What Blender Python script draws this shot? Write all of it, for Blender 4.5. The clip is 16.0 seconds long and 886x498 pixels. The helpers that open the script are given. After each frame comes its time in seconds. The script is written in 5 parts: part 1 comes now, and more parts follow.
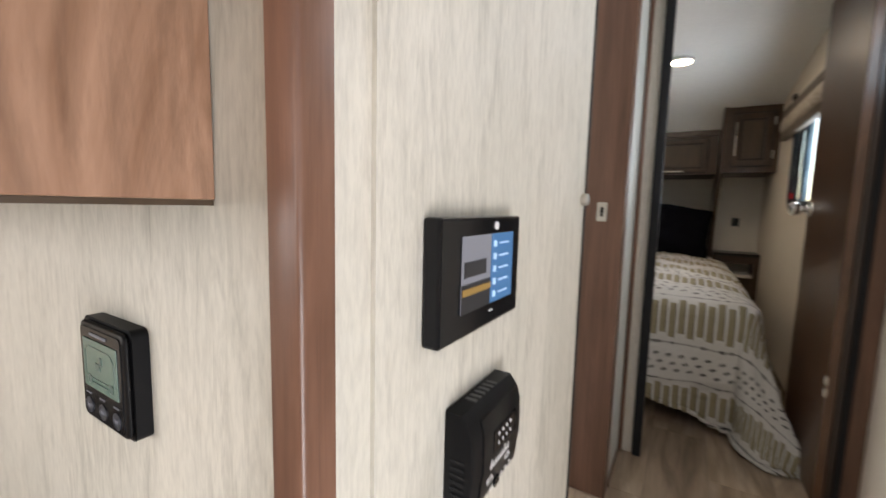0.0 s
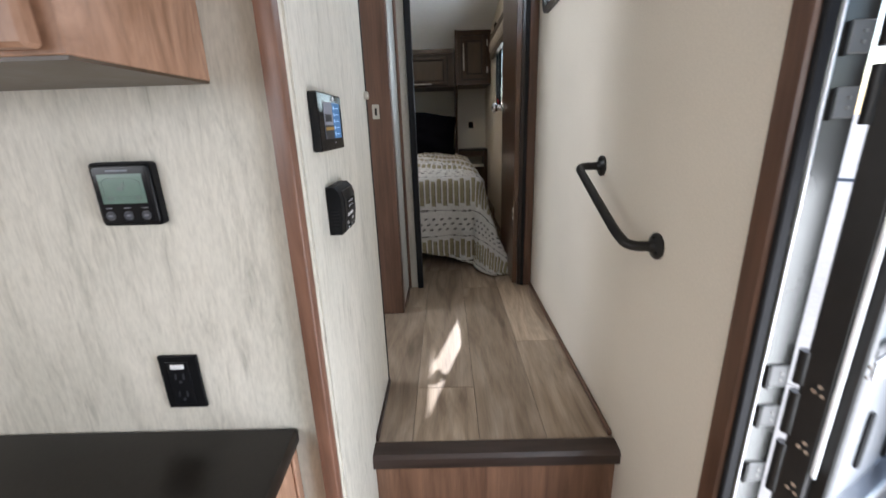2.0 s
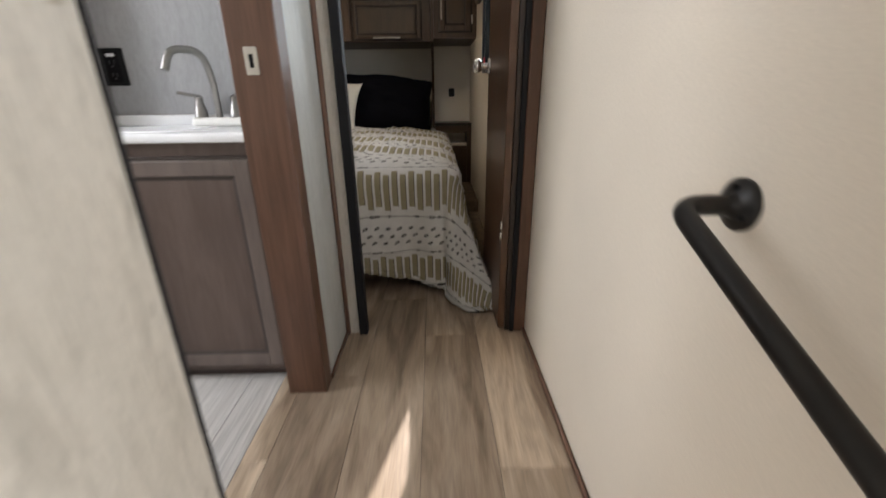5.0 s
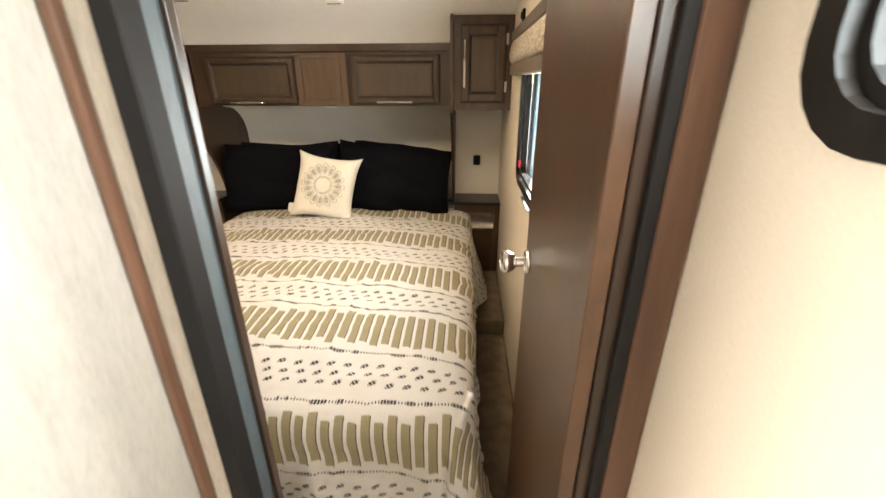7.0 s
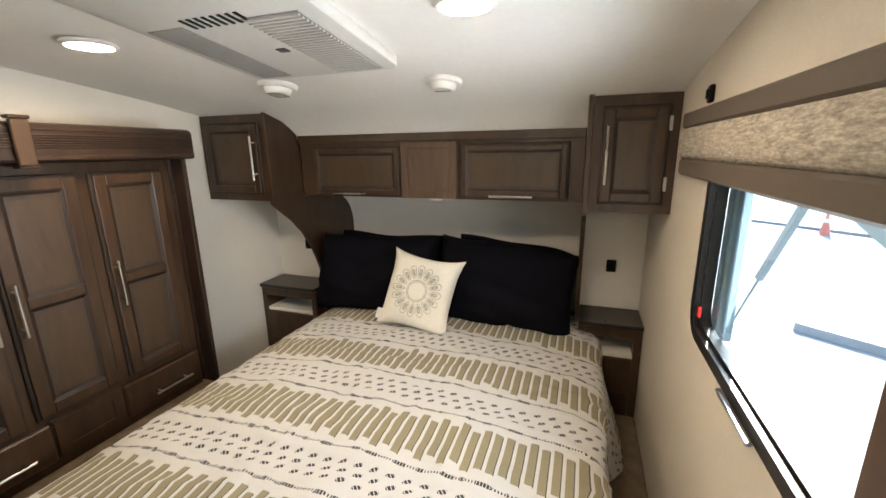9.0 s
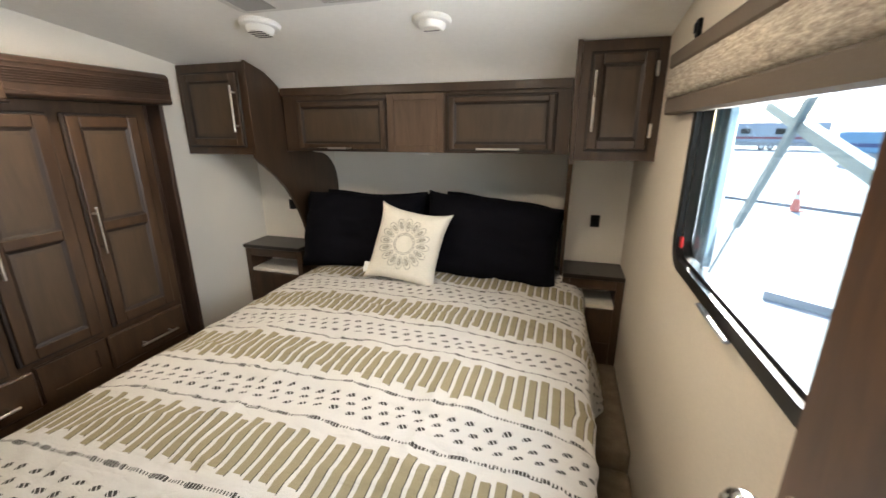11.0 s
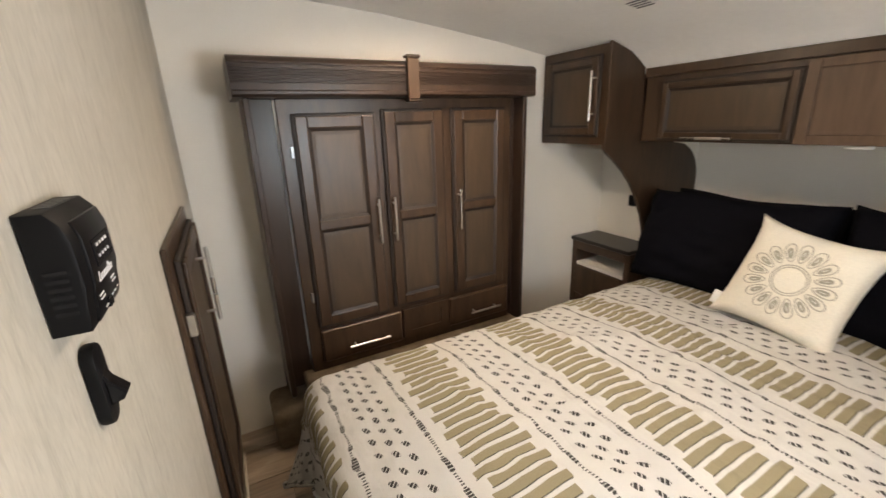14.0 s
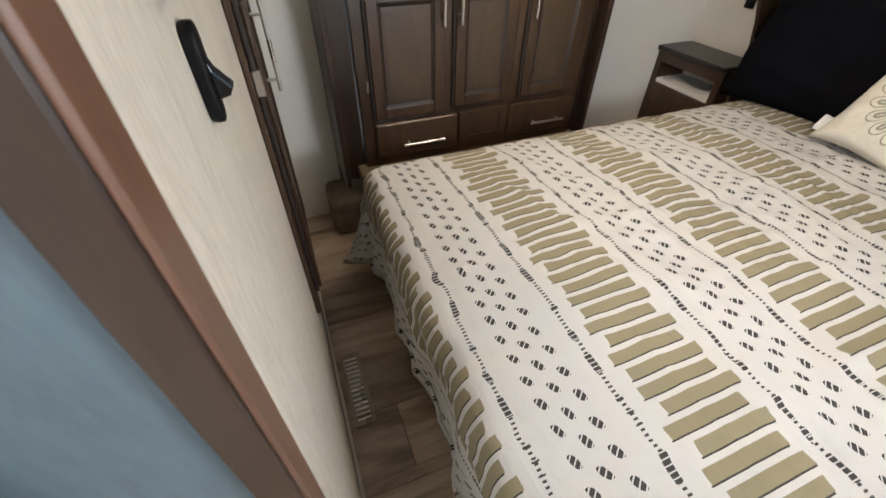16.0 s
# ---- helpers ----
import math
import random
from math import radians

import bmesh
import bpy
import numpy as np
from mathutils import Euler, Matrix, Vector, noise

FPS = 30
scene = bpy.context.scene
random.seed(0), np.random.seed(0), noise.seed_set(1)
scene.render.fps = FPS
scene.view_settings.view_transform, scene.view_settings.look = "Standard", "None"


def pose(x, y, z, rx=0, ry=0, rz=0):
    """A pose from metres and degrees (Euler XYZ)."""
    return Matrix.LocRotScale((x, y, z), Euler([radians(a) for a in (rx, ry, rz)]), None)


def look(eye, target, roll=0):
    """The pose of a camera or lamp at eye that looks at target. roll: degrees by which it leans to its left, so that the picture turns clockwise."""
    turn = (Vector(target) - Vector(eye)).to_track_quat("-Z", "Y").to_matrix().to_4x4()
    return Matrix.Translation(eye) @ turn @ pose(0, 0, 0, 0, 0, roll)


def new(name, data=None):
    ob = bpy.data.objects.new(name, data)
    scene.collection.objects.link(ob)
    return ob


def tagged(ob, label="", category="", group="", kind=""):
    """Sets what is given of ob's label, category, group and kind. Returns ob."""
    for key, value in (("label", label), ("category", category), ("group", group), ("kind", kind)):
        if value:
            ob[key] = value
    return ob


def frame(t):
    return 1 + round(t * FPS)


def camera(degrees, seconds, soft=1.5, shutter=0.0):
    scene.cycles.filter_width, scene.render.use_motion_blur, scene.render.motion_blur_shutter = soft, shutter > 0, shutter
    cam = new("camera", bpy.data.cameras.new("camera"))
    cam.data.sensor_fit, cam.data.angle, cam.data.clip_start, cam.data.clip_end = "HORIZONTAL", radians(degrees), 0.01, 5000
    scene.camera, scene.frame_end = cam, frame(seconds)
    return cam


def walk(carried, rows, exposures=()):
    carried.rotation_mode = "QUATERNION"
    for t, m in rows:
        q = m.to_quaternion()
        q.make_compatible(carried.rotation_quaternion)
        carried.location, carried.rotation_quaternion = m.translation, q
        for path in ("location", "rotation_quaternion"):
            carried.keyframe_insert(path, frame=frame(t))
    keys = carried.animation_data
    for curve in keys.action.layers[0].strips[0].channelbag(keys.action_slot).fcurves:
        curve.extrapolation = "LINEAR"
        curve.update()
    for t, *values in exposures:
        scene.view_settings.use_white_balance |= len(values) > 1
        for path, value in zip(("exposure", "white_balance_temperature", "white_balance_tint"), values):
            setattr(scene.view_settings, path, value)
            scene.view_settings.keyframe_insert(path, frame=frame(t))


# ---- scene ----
cam = camera(95.1, 16.0, shutter=0.4)
PATH = [
    (0, (0.47, 0.725, 0.968), (-0.551, 2.432, 0.754), 1.4),
    (0.5, (0.49, 0.62, 0.958), (-0.146, 2.493, 0.664), 1.1),
    (1, (0.561, 0.494, 0.94), (0.164, 2.413, 0.539), 0.6),
    (1.5, (0.584, 0.386, 0.916), (0.382, 2.314, 0.424), -0.4),
    (2, (0.532, 0.25, 0.896), (0.505, 2.162, 0.312), -1.9),
    (2.5, (0.49, 0.13, 0.864), (0.606, 1.988, 0.133), -3.1),
    (3, (0.482, 0.101, 0.8), (0.678, 1.883, -0.086), -3.8),
    (3.5, (0.488, 0.169, 0.763), (0.677, 1.928, -0.171), -4.0),
    (4, (0.567, 0.42, 0.809), (0.66, 2.236, -0.023), -3.4),
    (4.5, (0.632, 0.687, 0.866), (0.606, 2.54, 0.113), -2.1),
    (5, (0.658, 1.049, 0.885), (0.689, 2.916, 0.167), -0.7),
    (5.2, (0.672, 1.199, 0.953), (0.712, 3.081, 0.275), -1.5),
    (7.3, (0.736, 2.105, 1.439), (0.626, 3.947, 0.667), -0.0),
    (7.5, (0.717, 2.204, 1.457), (0.624, 4.059, 0.715), -0.1),
    (8, (0.699, 2.36, 1.455), (0.544, 4.266, 0.869), 0.2),
    (8.5, (0.68, 2.471, 1.43), (0.185, 4.371, 1.049), 0.1),
    (8.7, (0.656, 2.533, 1.51), (0.019, 4.38, 1.086), -0.6),
    (10.8, (0.63, 2.509, 1.383), (0.015, 4.325, 0.815), -0.4),
    (11, (0.636, 2.485, 1.379), (0.085, 4.322, 0.81), -0.2),
    (11.5, (0.645, 2.402, 1.373), (0.223, 4.276, 0.813), -0.3),
    (12, (0.637, 2.367, 1.373), (0.223, 4.239, 0.806), -0.7),
    (12.5, (0.629, 2.434, 1.374), (-0.057, 4.217, 0.782), -1.9),
    (13, (0.594, 2.552, 1.381), (-0.56, 4.08, 0.802), -2.5),
    (13.5, (0.516, 2.612, 1.374), (-0.98, 3.805, 0.791), -2.4),
    (14, (0.473, 2.658, 1.383), (-1.216, 3.547, 0.786), -2.0),
    (14.5, (0.459, 2.676, 1.383), (-1.305, 3.356, 0.73), -1.7),
    (15, (0.448, 2.674, 1.37), (-1.276, 3.221, 0.518), -1.3),
    (15.5, (0.461, 2.63, 1.323), (-1.074, 3.138, 0.145), -0.8),
    (16, (0.441, 2.585, 1.283), (-0.95, 3.138, -0.044), 0.5),
]
walk(cam, [(t, look(eye, target, roll)) for t, eye, target, roll in PATH], [(0, 0.98, 6800, 15), (0.5, 0.86, 6350, 14), (1, 0.86, 6250, 13), (2, 0.78, 6250, 13), (2.5, 0.80, 6600, 14), (3, 0.81, 6550, 11), (3.5, 0.82, 7250, 14), (4.5, 0.88, 6700, 15), (5.2, 0.97, 6900, 15), (7.3, 2.47, 8300, 16), (8, 2.25, 7350, 13), (8.7, 2.14, 7100, 14), (12, 2.20, 6850, 13), (13, 2.24, 7200, 15), (14.5, 2.14, 7350, 17), (15.5, 2.14, 6800, 14), (16, 2.09, 6650, 14)])

# ---- world, sun, lamps ----
SUN = Vector((1.0, 3.62, 2.68)).normalized()
world = bpy.data.worlds.new("sky")
world.use_nodes = True
scene.world = world
wn = world.node_tree
sky = wn.nodes.new("ShaderNodeTexSky")
sky.sky_type, sky.sun_disc = 'NISHITA', False
sky.sun_elevation = math.asin(SUN.z)
sky.sun_rotation = math.atan2(SUN.x, SUN.y)
wn.links.new(sky.outputs[0], wn.nodes["Background"].inputs[0])
wn.nodes["Background"].inputs[1].default_value = 0.20


def lamp(name, kind, energy, m, colour=(1, 1, 1), **more):
    data = bpy.data.lights.new(name, kind)
    data.energy, data.color = energy, colour
    if kind == 'SUN':
        data.angle = more["angle"]
    if kind == 'AREA':
        data.shape, data.size = more.get("shape", 'DISK'), more["size"]
        data.spread = more.get("spread", math.pi)
        if "size_y" in more:
            data.shape, data.size_y = 'RECTANGLE', more["size_y"]
    ob = new(name, data)
    ob.matrix_world = m
    return ob


lamp("sun", 'SUN', 5.0, look(SUN * 30, (0, 0, 0)), (1.0, 0.97, 0.93), angle=radians(0.5))
# daylight standing in the entry and the two built windows
lamp("sky_entry", 'AREA', 13.0, look((1.25, 0.42, 0.20), (0.2, 0.68, -0.05)), (0.92, 0.96, 1.0), size=0.7, size_y=1.2)
lamp("sky_bedroom_window", 'AREA', 3.9, look((1.07, 3.465, 1.21), (-1.35, 2.98, 1.64)), (0.86, 0.93, 1.0), size=0.5, size_y=0.40, spread=radians(150))
lamp("sky_hall_window", 'AREA', 3.6, look((1.09, 1.95, 1.53), (0.3, 1.95, 0.9)), (0.86, 0.93, 1.0), size=0.6, size_y=0.3)
# added fill lamps for unseen windows; the walls behind them are closed
lamp("fill_unseen_living_window", 'AREA', 15, look((-1.9, -1.0, 1.05), (1.0, 1.05, 0.55)), (0.93, 0.97, 1.0), size=1.1, size_y=0.8)
lamp("fill_unseen_kitchen_window", 'AREA', 14, look((-0.75, -1.9, 1.2), (0.4, 1.2, 0.3)), (0.93, 0.97, 1.0), size=1.3, size_y=0.8)
lamp("fill_unseen_bathroom_window", 'AREA', 20, look((-1.35, 1.72, 1.35), (1.0, 2.0, 0.9)), (0.86, 0.93, 1.0), size=0.9)
for x, y, watts in ((-0.779, 3.438, 0.74), (0.371, 3.492, 0.36)):
    lamp("ceiling_lamp", 'AREA', watts, look((x, y, 1.800), (x, y, 0)), (1.0, 0.88, 0.72), size=0.11)


# ---- materials ----
class Nodes:
    def __init__(self, name, rough=0.5, metal=0.0, spec=0.5):
        self.m = bpy.data.materials.new(name)
        self.m.use_nodes = True
        self.t = self.m.node_tree
        self.b = self.t.nodes["Principled BSDF"]
        self.set(self.b, "Roughness", rough), self.set(self.b, "Metallic", metal), self.set(self.b, "Specular IOR Level", spec)

    def set(self, node, key, v):
        if hasattr(v, "is_output"):
            self.t.links.new(v, node.inputs[key])
        else:
            node.inputs[key].default_value = v

    def add(self, kind, out=0, props=(), **ins):
        n = self.t.nodes.new("ShaderNode" + kind)
        for k, v in props:
            if k == "operation": n.operation = v
            elif k == "blend_type": n.blend_type = v
            elif k == "data_type": n.data_type = v
            elif k == "uv_map": n.uv_map = v
            elif k == "feature": n.feature = v
        for k, v in ins.items():
            k = int(k[1:]) if k[0] == "i" and k[1:].isdigit() else k.replace("_", " ")
            self.set(n, k, v)
        return n.outputs[out]

    def math(self, op, a, b=0.0, c=0.0):
        n = self.t.nodes.new("ShaderNodeMath")
        n.operation = op
        self.set(n, 0, a), self.set(n, 1, b), self.set(n, 2, c)
        return n.outputs[0]

    def coord(self, scale=(1, 1, 1), rnd=False):
        c = self.add("TexCoord", 3)
        if rnd:
            r = self.add("ObjectInfo", 5)
            off = self.add("VectorMath", 0, (("operation", "SCALE"),), i0=(13.1, 7.7, 5.3), Scale=r)
            c = self.add("VectorMath", 0, (("operation", "ADD"),), i0=c, i1=off)
        return self.add("Mapping", 0, Vector=c, Scale=scale)

    def noise(self, vec, scale, detail=4, rough=0.55, dist=0.0):
        return self.add("TexNoise", 0, Vector=vec, Scale=scale, Detail=detail, Roughness=rough, Distortion=dist)

    def ramp(self, fac, stops):
        n = self.t.nodes.new("ShaderNodeValToRGB")
        els = n.color_ramp.elements
        while len(els) < len(stops):
            els.new(0.5)
        for e, (p, c) in zip(els, stops):
            e.position, e.color = p, (*c, 1) if len(c) == 3 else c
        self.set(n, 0, fac)
        return n.outputs[0]

    def mix(self, fac, a, b, mode='MIX'):
        n = self.t.nodes.new("ShaderNodeMix")
        n.data_type, n.blend_type = 'RGBA', mode
        for k, v in ((0, fac), (6, a), (7, b)):
            if isinstance(v, tuple) and len(v) == 3: v = (*v, 1)
            self.set(n, k, v)
        return n.outputs[2]

    def colour(self, v):
        self.set(self.b, "Base Color", (*v, 1) if isinstance(v, tuple) and len(v) == 3 else v)
        return self

    def bump(self, h, strength=0.2, dist=0.002):
        self.set(self.b, "Normal", self.add("Bump", 0, Height=h, Strength=strength, Distance=dist))
        return self


def g3(v):
    return (v, v, v)


def wood(name, dark, light, axis=2, rough=0.38, scale=1.0, rnd=False, knots=1.6, stretch=1.0, pore=0.55):
    n = Nodes(name, rough)
    st = [14 * scale] * 3
    st[axis] = 1.3 * scale * stretch
    c = n.coord(tuple(st), rnd)
    big = n.noise(c, 1.0, 6, 0.6, knots)
    st2 = [90 * scale] * 3
    st2[axis] = 3.5 * scale * stretch
    fine = n.noise(n.coord(tuple(st2), rnd), 1.0, 5, 0.7, 0.3)
    mid = tuple((a + b) / 2 for a, b in zip(dark, light))
    col = n.ramp(big, ((0.28, dark), (0.5, mid), (0.72, light)))
    pores = n.ramp(fine, ((0.36, g3(0.55)), (0.55, g3(1.0))))
    col = n.mix(pore, col, pores, 'MULTIPLY')
    if rnd:
        r = n.add("ObjectInfo", 5)
        col = n.mix(1.0, col, n.ramp(r, ((0.0, g3(0.80)), (1.0, g3(1.12)))), 'MULTIPLY')
    n.colour(col).bump(fine, 0.12, 0.0015)
    n.set(n.b, "Roughness", n.math('MULTIPLY_ADD', big, 0.18, rough - 0.08))
    return n.m


def streaky(name, base, streak, amount=0.5, rough=0.55):
    """Vinyl wallpaper with broken upright streaks."""
    n = Nodes(name, rough)
    a = n.noise(n.coord((62, 62, 8.0)), 1.0, 5, 0.66, 0.9)
    b = n.noise(n.coord((17, 17, 4.0)), 1.0, 5, 0.68, 1.1)
    c = n.noise(n.coord((210, 210, 48)), 1.0, 3, 0.6)
    f = n.ramp(a, ((0.44, g3(0)), (0.68, g3(1))))
    f2 = n.ramp(b, ((0.40, g3(0.15)), (0.68, g3(1))))
    f = n.mix(1.0, f, f2, 'MULTIPLY')
    f = n.mix(1.0, f, g3(amount), 'MULTIPLY')
    big = n.noise(n.coord((6, 6, 1.6)), 1.0, 3, 0.6, 0.6)
    col = n.mix(f, base, streak)
    col = n.mix(0.5, col, n.ramp(c, ((0.32, g3(0.74)), (0.60, g3(1.0)))), 'MULTIPLY')
    col = n.mix(1.0, col, n.ramp(big, ((0.30, (0.88, 0.885, 0.86)), (0.70, (1.04, 1.03, 1.01)))), 'MULTIPLY')
    n.colour(col).bump(a, 0.15, 0.001)
    return n.m


def woven(name, base, spread=0.08, scale=420, rough=0.6, strength=0.15, spec=0.4):
    n = Nodes(name, rough, spec=spec)
    a = n.noise(n.coord((1, 1, 0.35)), scale, 2, 0.5)
    b = n.noise(n.coord((1, 0.35, 1)), scale, 2, 0.5)
    c = n.noise(n.coord(), 2.3, 3, 0.5)
    v = n.mix(0.5, a, b)
    col = n.mix(n.ramp(v, ((0.35, g3(0)), (0.65, g3(1)))), tuple(x * (1 - spread) for x in base), tuple(min(1, x * (1 + spread)) for x in base))
    col = n.mix(1.0, col, n.ramp(c, ((0.3, g3(0.95)), (0.7, g3(1.03)))), 'MULTIPLY')
    n.colour(col).bump(v, strength, 0.001)
    return n.m


def plain(name, col, rough=0.4, metal=0.0, spread=0.06, scale=40, spec=0.5, bump=0.03):
    n = Nodes(name, rough, metal, spec)
    a = n.noise(n.coord(), scale, 4, 0.6)
    b = n.noise(n.coord(), scale * 0.07, 3, 0.5)
    f = n.mix(0.5, a, b)
    c = n.mix(n.ramp(f, ((0.35, g3(0)), (0.65, g3(1)))), tuple(x * (1 - spread) for x in col), tuple(min(1, x * (1 + spread)) for x in col))
    n.colour(c).bump(a, bump, 0.001)
    n.set(n.b, "Roughness", n.math('MULTIPLY_ADD', b, 0.12, max(0.03, rough - 0.06)))
    return n.m


def glow(name, col, strength):
    n = Nodes(name)
    n.colour(col)
    n.set(n.b, "Emission Color", (*col, 1)), n.set(n.b, "Emission Strength", strength)
    return n.m


def glass(name, tint=(1, 1, 1)):
    n = Nodes(name)
    out = n.t.nodes["Material Output"]
    tr = n.add("BsdfTransparent", Color=(*tint, 1))
    gl = n.add("BsdfGlossy", Roughness=0.03)
    fr = n.math('MULTIPLY_ADD', n.math('POWER', n.add("LayerWeight", 1, Blend=0.5), 4.0), 0.35, 0.03)
    n.t.links.new(n.add("MixShader", 0, i0=fr, i1=tr, i2=gl), out.inputs[0])
    return n.m


M_PANEL = streaky("hall_wallpaper", (0.63, 0.595, 0.525), (0.33, 0.305, 0.255), 0.8)
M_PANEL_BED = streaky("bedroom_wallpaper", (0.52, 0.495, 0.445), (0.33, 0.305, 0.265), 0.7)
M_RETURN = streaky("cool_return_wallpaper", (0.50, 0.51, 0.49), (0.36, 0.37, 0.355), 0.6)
M_BATHPAPER = streaky("bathroom_wallpaper", (0.33, 0.33, 0.345), (0.20, 0.20, 0.21), 0.5)
M_CREAM = woven("cream_vinyl_wall", (0.70, 0.63, 0.53), 0.05)
M_WHITE = woven("off_white_wall", (0.80, 0.765, 0.69), 0.03)
M_CEIL = plain("white_ceiling", (0.84, 0.83, 0.80), 0.6, spread=0.03)
M_TRIM = wood("walnut_trim", (0.074, 0.036, 0.022), (0.155, 0.080, 0.051), rough=0.33)
M_CORNER = wood("orange_walnut_trim", (0.115, 0.054, 0.033), (0.245, 0.125, 0.082), rough=0.33)
M_DOOR = wood("walnut_door", (0.042, 0.0195, 0.0100), (0.132, 0.067, 0.036), rough=0.33, scale=0.50, knots=2.6, stretch=3.4, pore=0.22)
M_CAB = wood("taupe_cabinet_wood", (0.029, 0.0155, 0.0080), (0.069, 0.0385, 0.0207), rough=0.34, scale=0.9, knots=1.2, stretch=2.0, pore=0.25)
M_CABM = wood("warm_middle_panel", (0.066, 0.038, 0.023), (0.128, 0.078, 0.049), rough=0.42, scale=0.9, knots=1.2, stretch=2.0, pore=0.25)
M_GLAZE = wood("dark_glazed_bead", (0.014, 0.0085, 0.006), (0.030, 0.019, 0.013), rough=0.55, knots=0.7)
M_BURNT = wood("burnished_panel_edge", (0.040, 0.025, 0.015), (0.066, 0.043, 0.027), rough=0.45, knots=1.0, pore=0.25)
M_CABP = wood("taupe_cabinet_panel", (0.046, 0.0290, 0.0167), (0.078, 0.0500, 0.0290), rough=0.40, scale=0.9, knots=1.2, stretch=2.0, pore=0.25)
M_DARKWOOD = wood("espresso_fascia_wood", (0.018, 0.0105, 0.007), (0.048, 0.028, 0.019), rough=0.30, knots=0.7)
M_CHERRY = wood("cherry_cabinet_wood", (0.215, 0.108, 0.060), (0.44, 0.258, 0.168), rough=0.42, scale=1.0, knots=2.6, stretch=3.2, pore=0.45)
M_RISER = wood("riser_wood", (0.115, 0.056, 0.033), (0.27, 0.145, 0.088), axis=2, rough=0.42, scale=0.8)
M_VAN = wood("grey_vanity_wood", (0.070, 0.047, 0.038), (0.125, 0.088, 0.073), rough=0.42, scale=0.8, knots=0.8, stretch=2.0, pore=0.25)
M_VANEDGE = wood("dark_vanity_bead", (0.030, 0.020, 0.016), (0.055, 0.038, 0.031), rough=0.5, knots=0.8)
M_VANFRAME = wood("pale_vanity_moulding", (0.095, 0.072, 0.064), (0.165, 0.128, 0.112), rough=0.40, scale=0.8, knots=0.8, stretch=2.0, pore=0.25)
def plank_wood(name, axis):
    n = Nodes(name, 0.42)
    def at(a, b):
        v = [b] * 3
        v[axis] = a
        return n.coord(tuple(v), True)
    big = n.noise(at(1.6, 9.0), 1.0, 4, 0.55, 1.4)
    mid = n.noise(at(5.0, 40.0), 1.0, 4, 0.6, 0.8)
    fine = n.noise(at(9.0, 190.0), 1.0, 3, 0.6, 0.2)
    col = n.ramp(big, ((0.30, (0.20, 0.145, 0.102)), (0.46, (0.36, 0.28, 0.205)), (0.62, (0.48, 0.385, 0.295)), (0.75, (0.55, 0.46, 0.365))))
    col = n.mix(0.55, col, n.ramp(mid, ((0.34, g3(0.62)), (0.56, g3(1.0)))), 'MULTIPLY')
    col = n.mix(0.25, col, n.ramp(fine, ((0.36, g3(0.6)), (0.52, g3(1.0)))), 'MULTIPLY')
    tone = n.ramp(n.add("ObjectInfo", 5), ((0.0, (0.74, 0.71, 0.68)), (0.5, (1.02, 0.995, 0.96)), (1.0, (1.32, 1.30, 1.26))))
    col = n.mix(1.0, col, tone, 'MULTIPLY')
    n.colour(col).bump(fine, 0.10, 0.001)
    n.set(n.b, "Roughness", n.math('MULTIPLY_ADD', mid, 0.2, 0.30))
    return n.m


M_PLANK = plank_wood("oak_vinyl_plank", 1)
M_PLANKX = wood("oak_vinyl_plank_across", (0.20, 0.145, 0.098), (0.42, 0.335, 0.25), axis=0, rough=0.40, scale=0.8, rnd=True, knots=2.0)
M_BATHPLANK = wood("pale_stone_vinyl", (0.42, 0.40, 0.38), (0.66, 0.64, 0.61), axis=1, rough=0.4, scale=0.8, rnd=True)
M_SUBFLOOR = plain("dark_joint", (0.10, 0.075, 0.055), 0.7)
M_COUNTER = plain("dark_brown_counter", (0.014, 0.011, 0.0085), 0.32, spread=0.25, scale=160, spec=0.28)
M_TREAD = plain("black_brown_tread", (0.016, 0.012, 0.011), 0.38, spread=0.2, scale=120, spec=0.35)
M_NOSING = wood("dark_nosing", (0.020, 0.012, 0.009), (0.055, 0.034, 0.026), axis=0, rough=0.4)
M_BLACK = plain("black_plastic", (0.006, 0.006, 0.0065), 0.46, spread=0.15, spec=0.12)
M_BLACKGLOSS = plain("glossy_black_plastic", (0.008, 0.008, 0.009), 0.12, spread=0.1, spec=0.22)
M_BLACKSATIN = plain("satin_black_plastic", (0.006, 0.006, 0.0065), 0.30, spread=0.12, spec=0.18)
M_BLACKMETAL = plain("black_painted_steel", (0.010, 0.009, 0.008), 0.36, spread=0.25, spec=0.3)
M_RUBBER = plain("black_rubber_seal", (0.010, 0.010, 0.011), 0.6, spec=0.2)
M_GREYPLASTIC = plain("dark_grey_plastic", (0.035, 0.036, 0.040), 0.4)
M_WHITEPLASTIC = plain("white_plastic", (0.76, 0.75, 0.72), 0.35, spread=0.03)
M_ACWHITE = plain("grey_white_plastic", (0.58, 0.575, 0.55), 0.45, spread=0.03)
M_CHROME = plain("chrome", (0.80, 0.79, 0.77), 0.12, 1.0, spread=0.03)
M_DARKNICKEL = plain("dark_brushed_nickel", (0.26, 0.25, 0.24), 0.3, 1.0)
M_NICKEL = plain("brushed_nickel", (0.62, 0.60, 0.56), 0.28, 1.0)
M_ALU = plain("aluminium", (0.55, 0.56, 0.58), 0.32, 1.0, spread=0.08)
M_NAVY = woven("navy_pillow_cloth", (0.0050, 0.0050, 0.0072), 0.25, 300, 0.9, 0.3, 0.05)
M_CARPET = plain("taupe_carpet", (0.155, 0.120, 0.082), 0.95, spread=0.35, scale=260, spec=0.1, bump=0.5)
M_NSTOP = plain("dark_nightstand_top", (0.016, 0.012, 0.010), 0.30, spread=0.2)
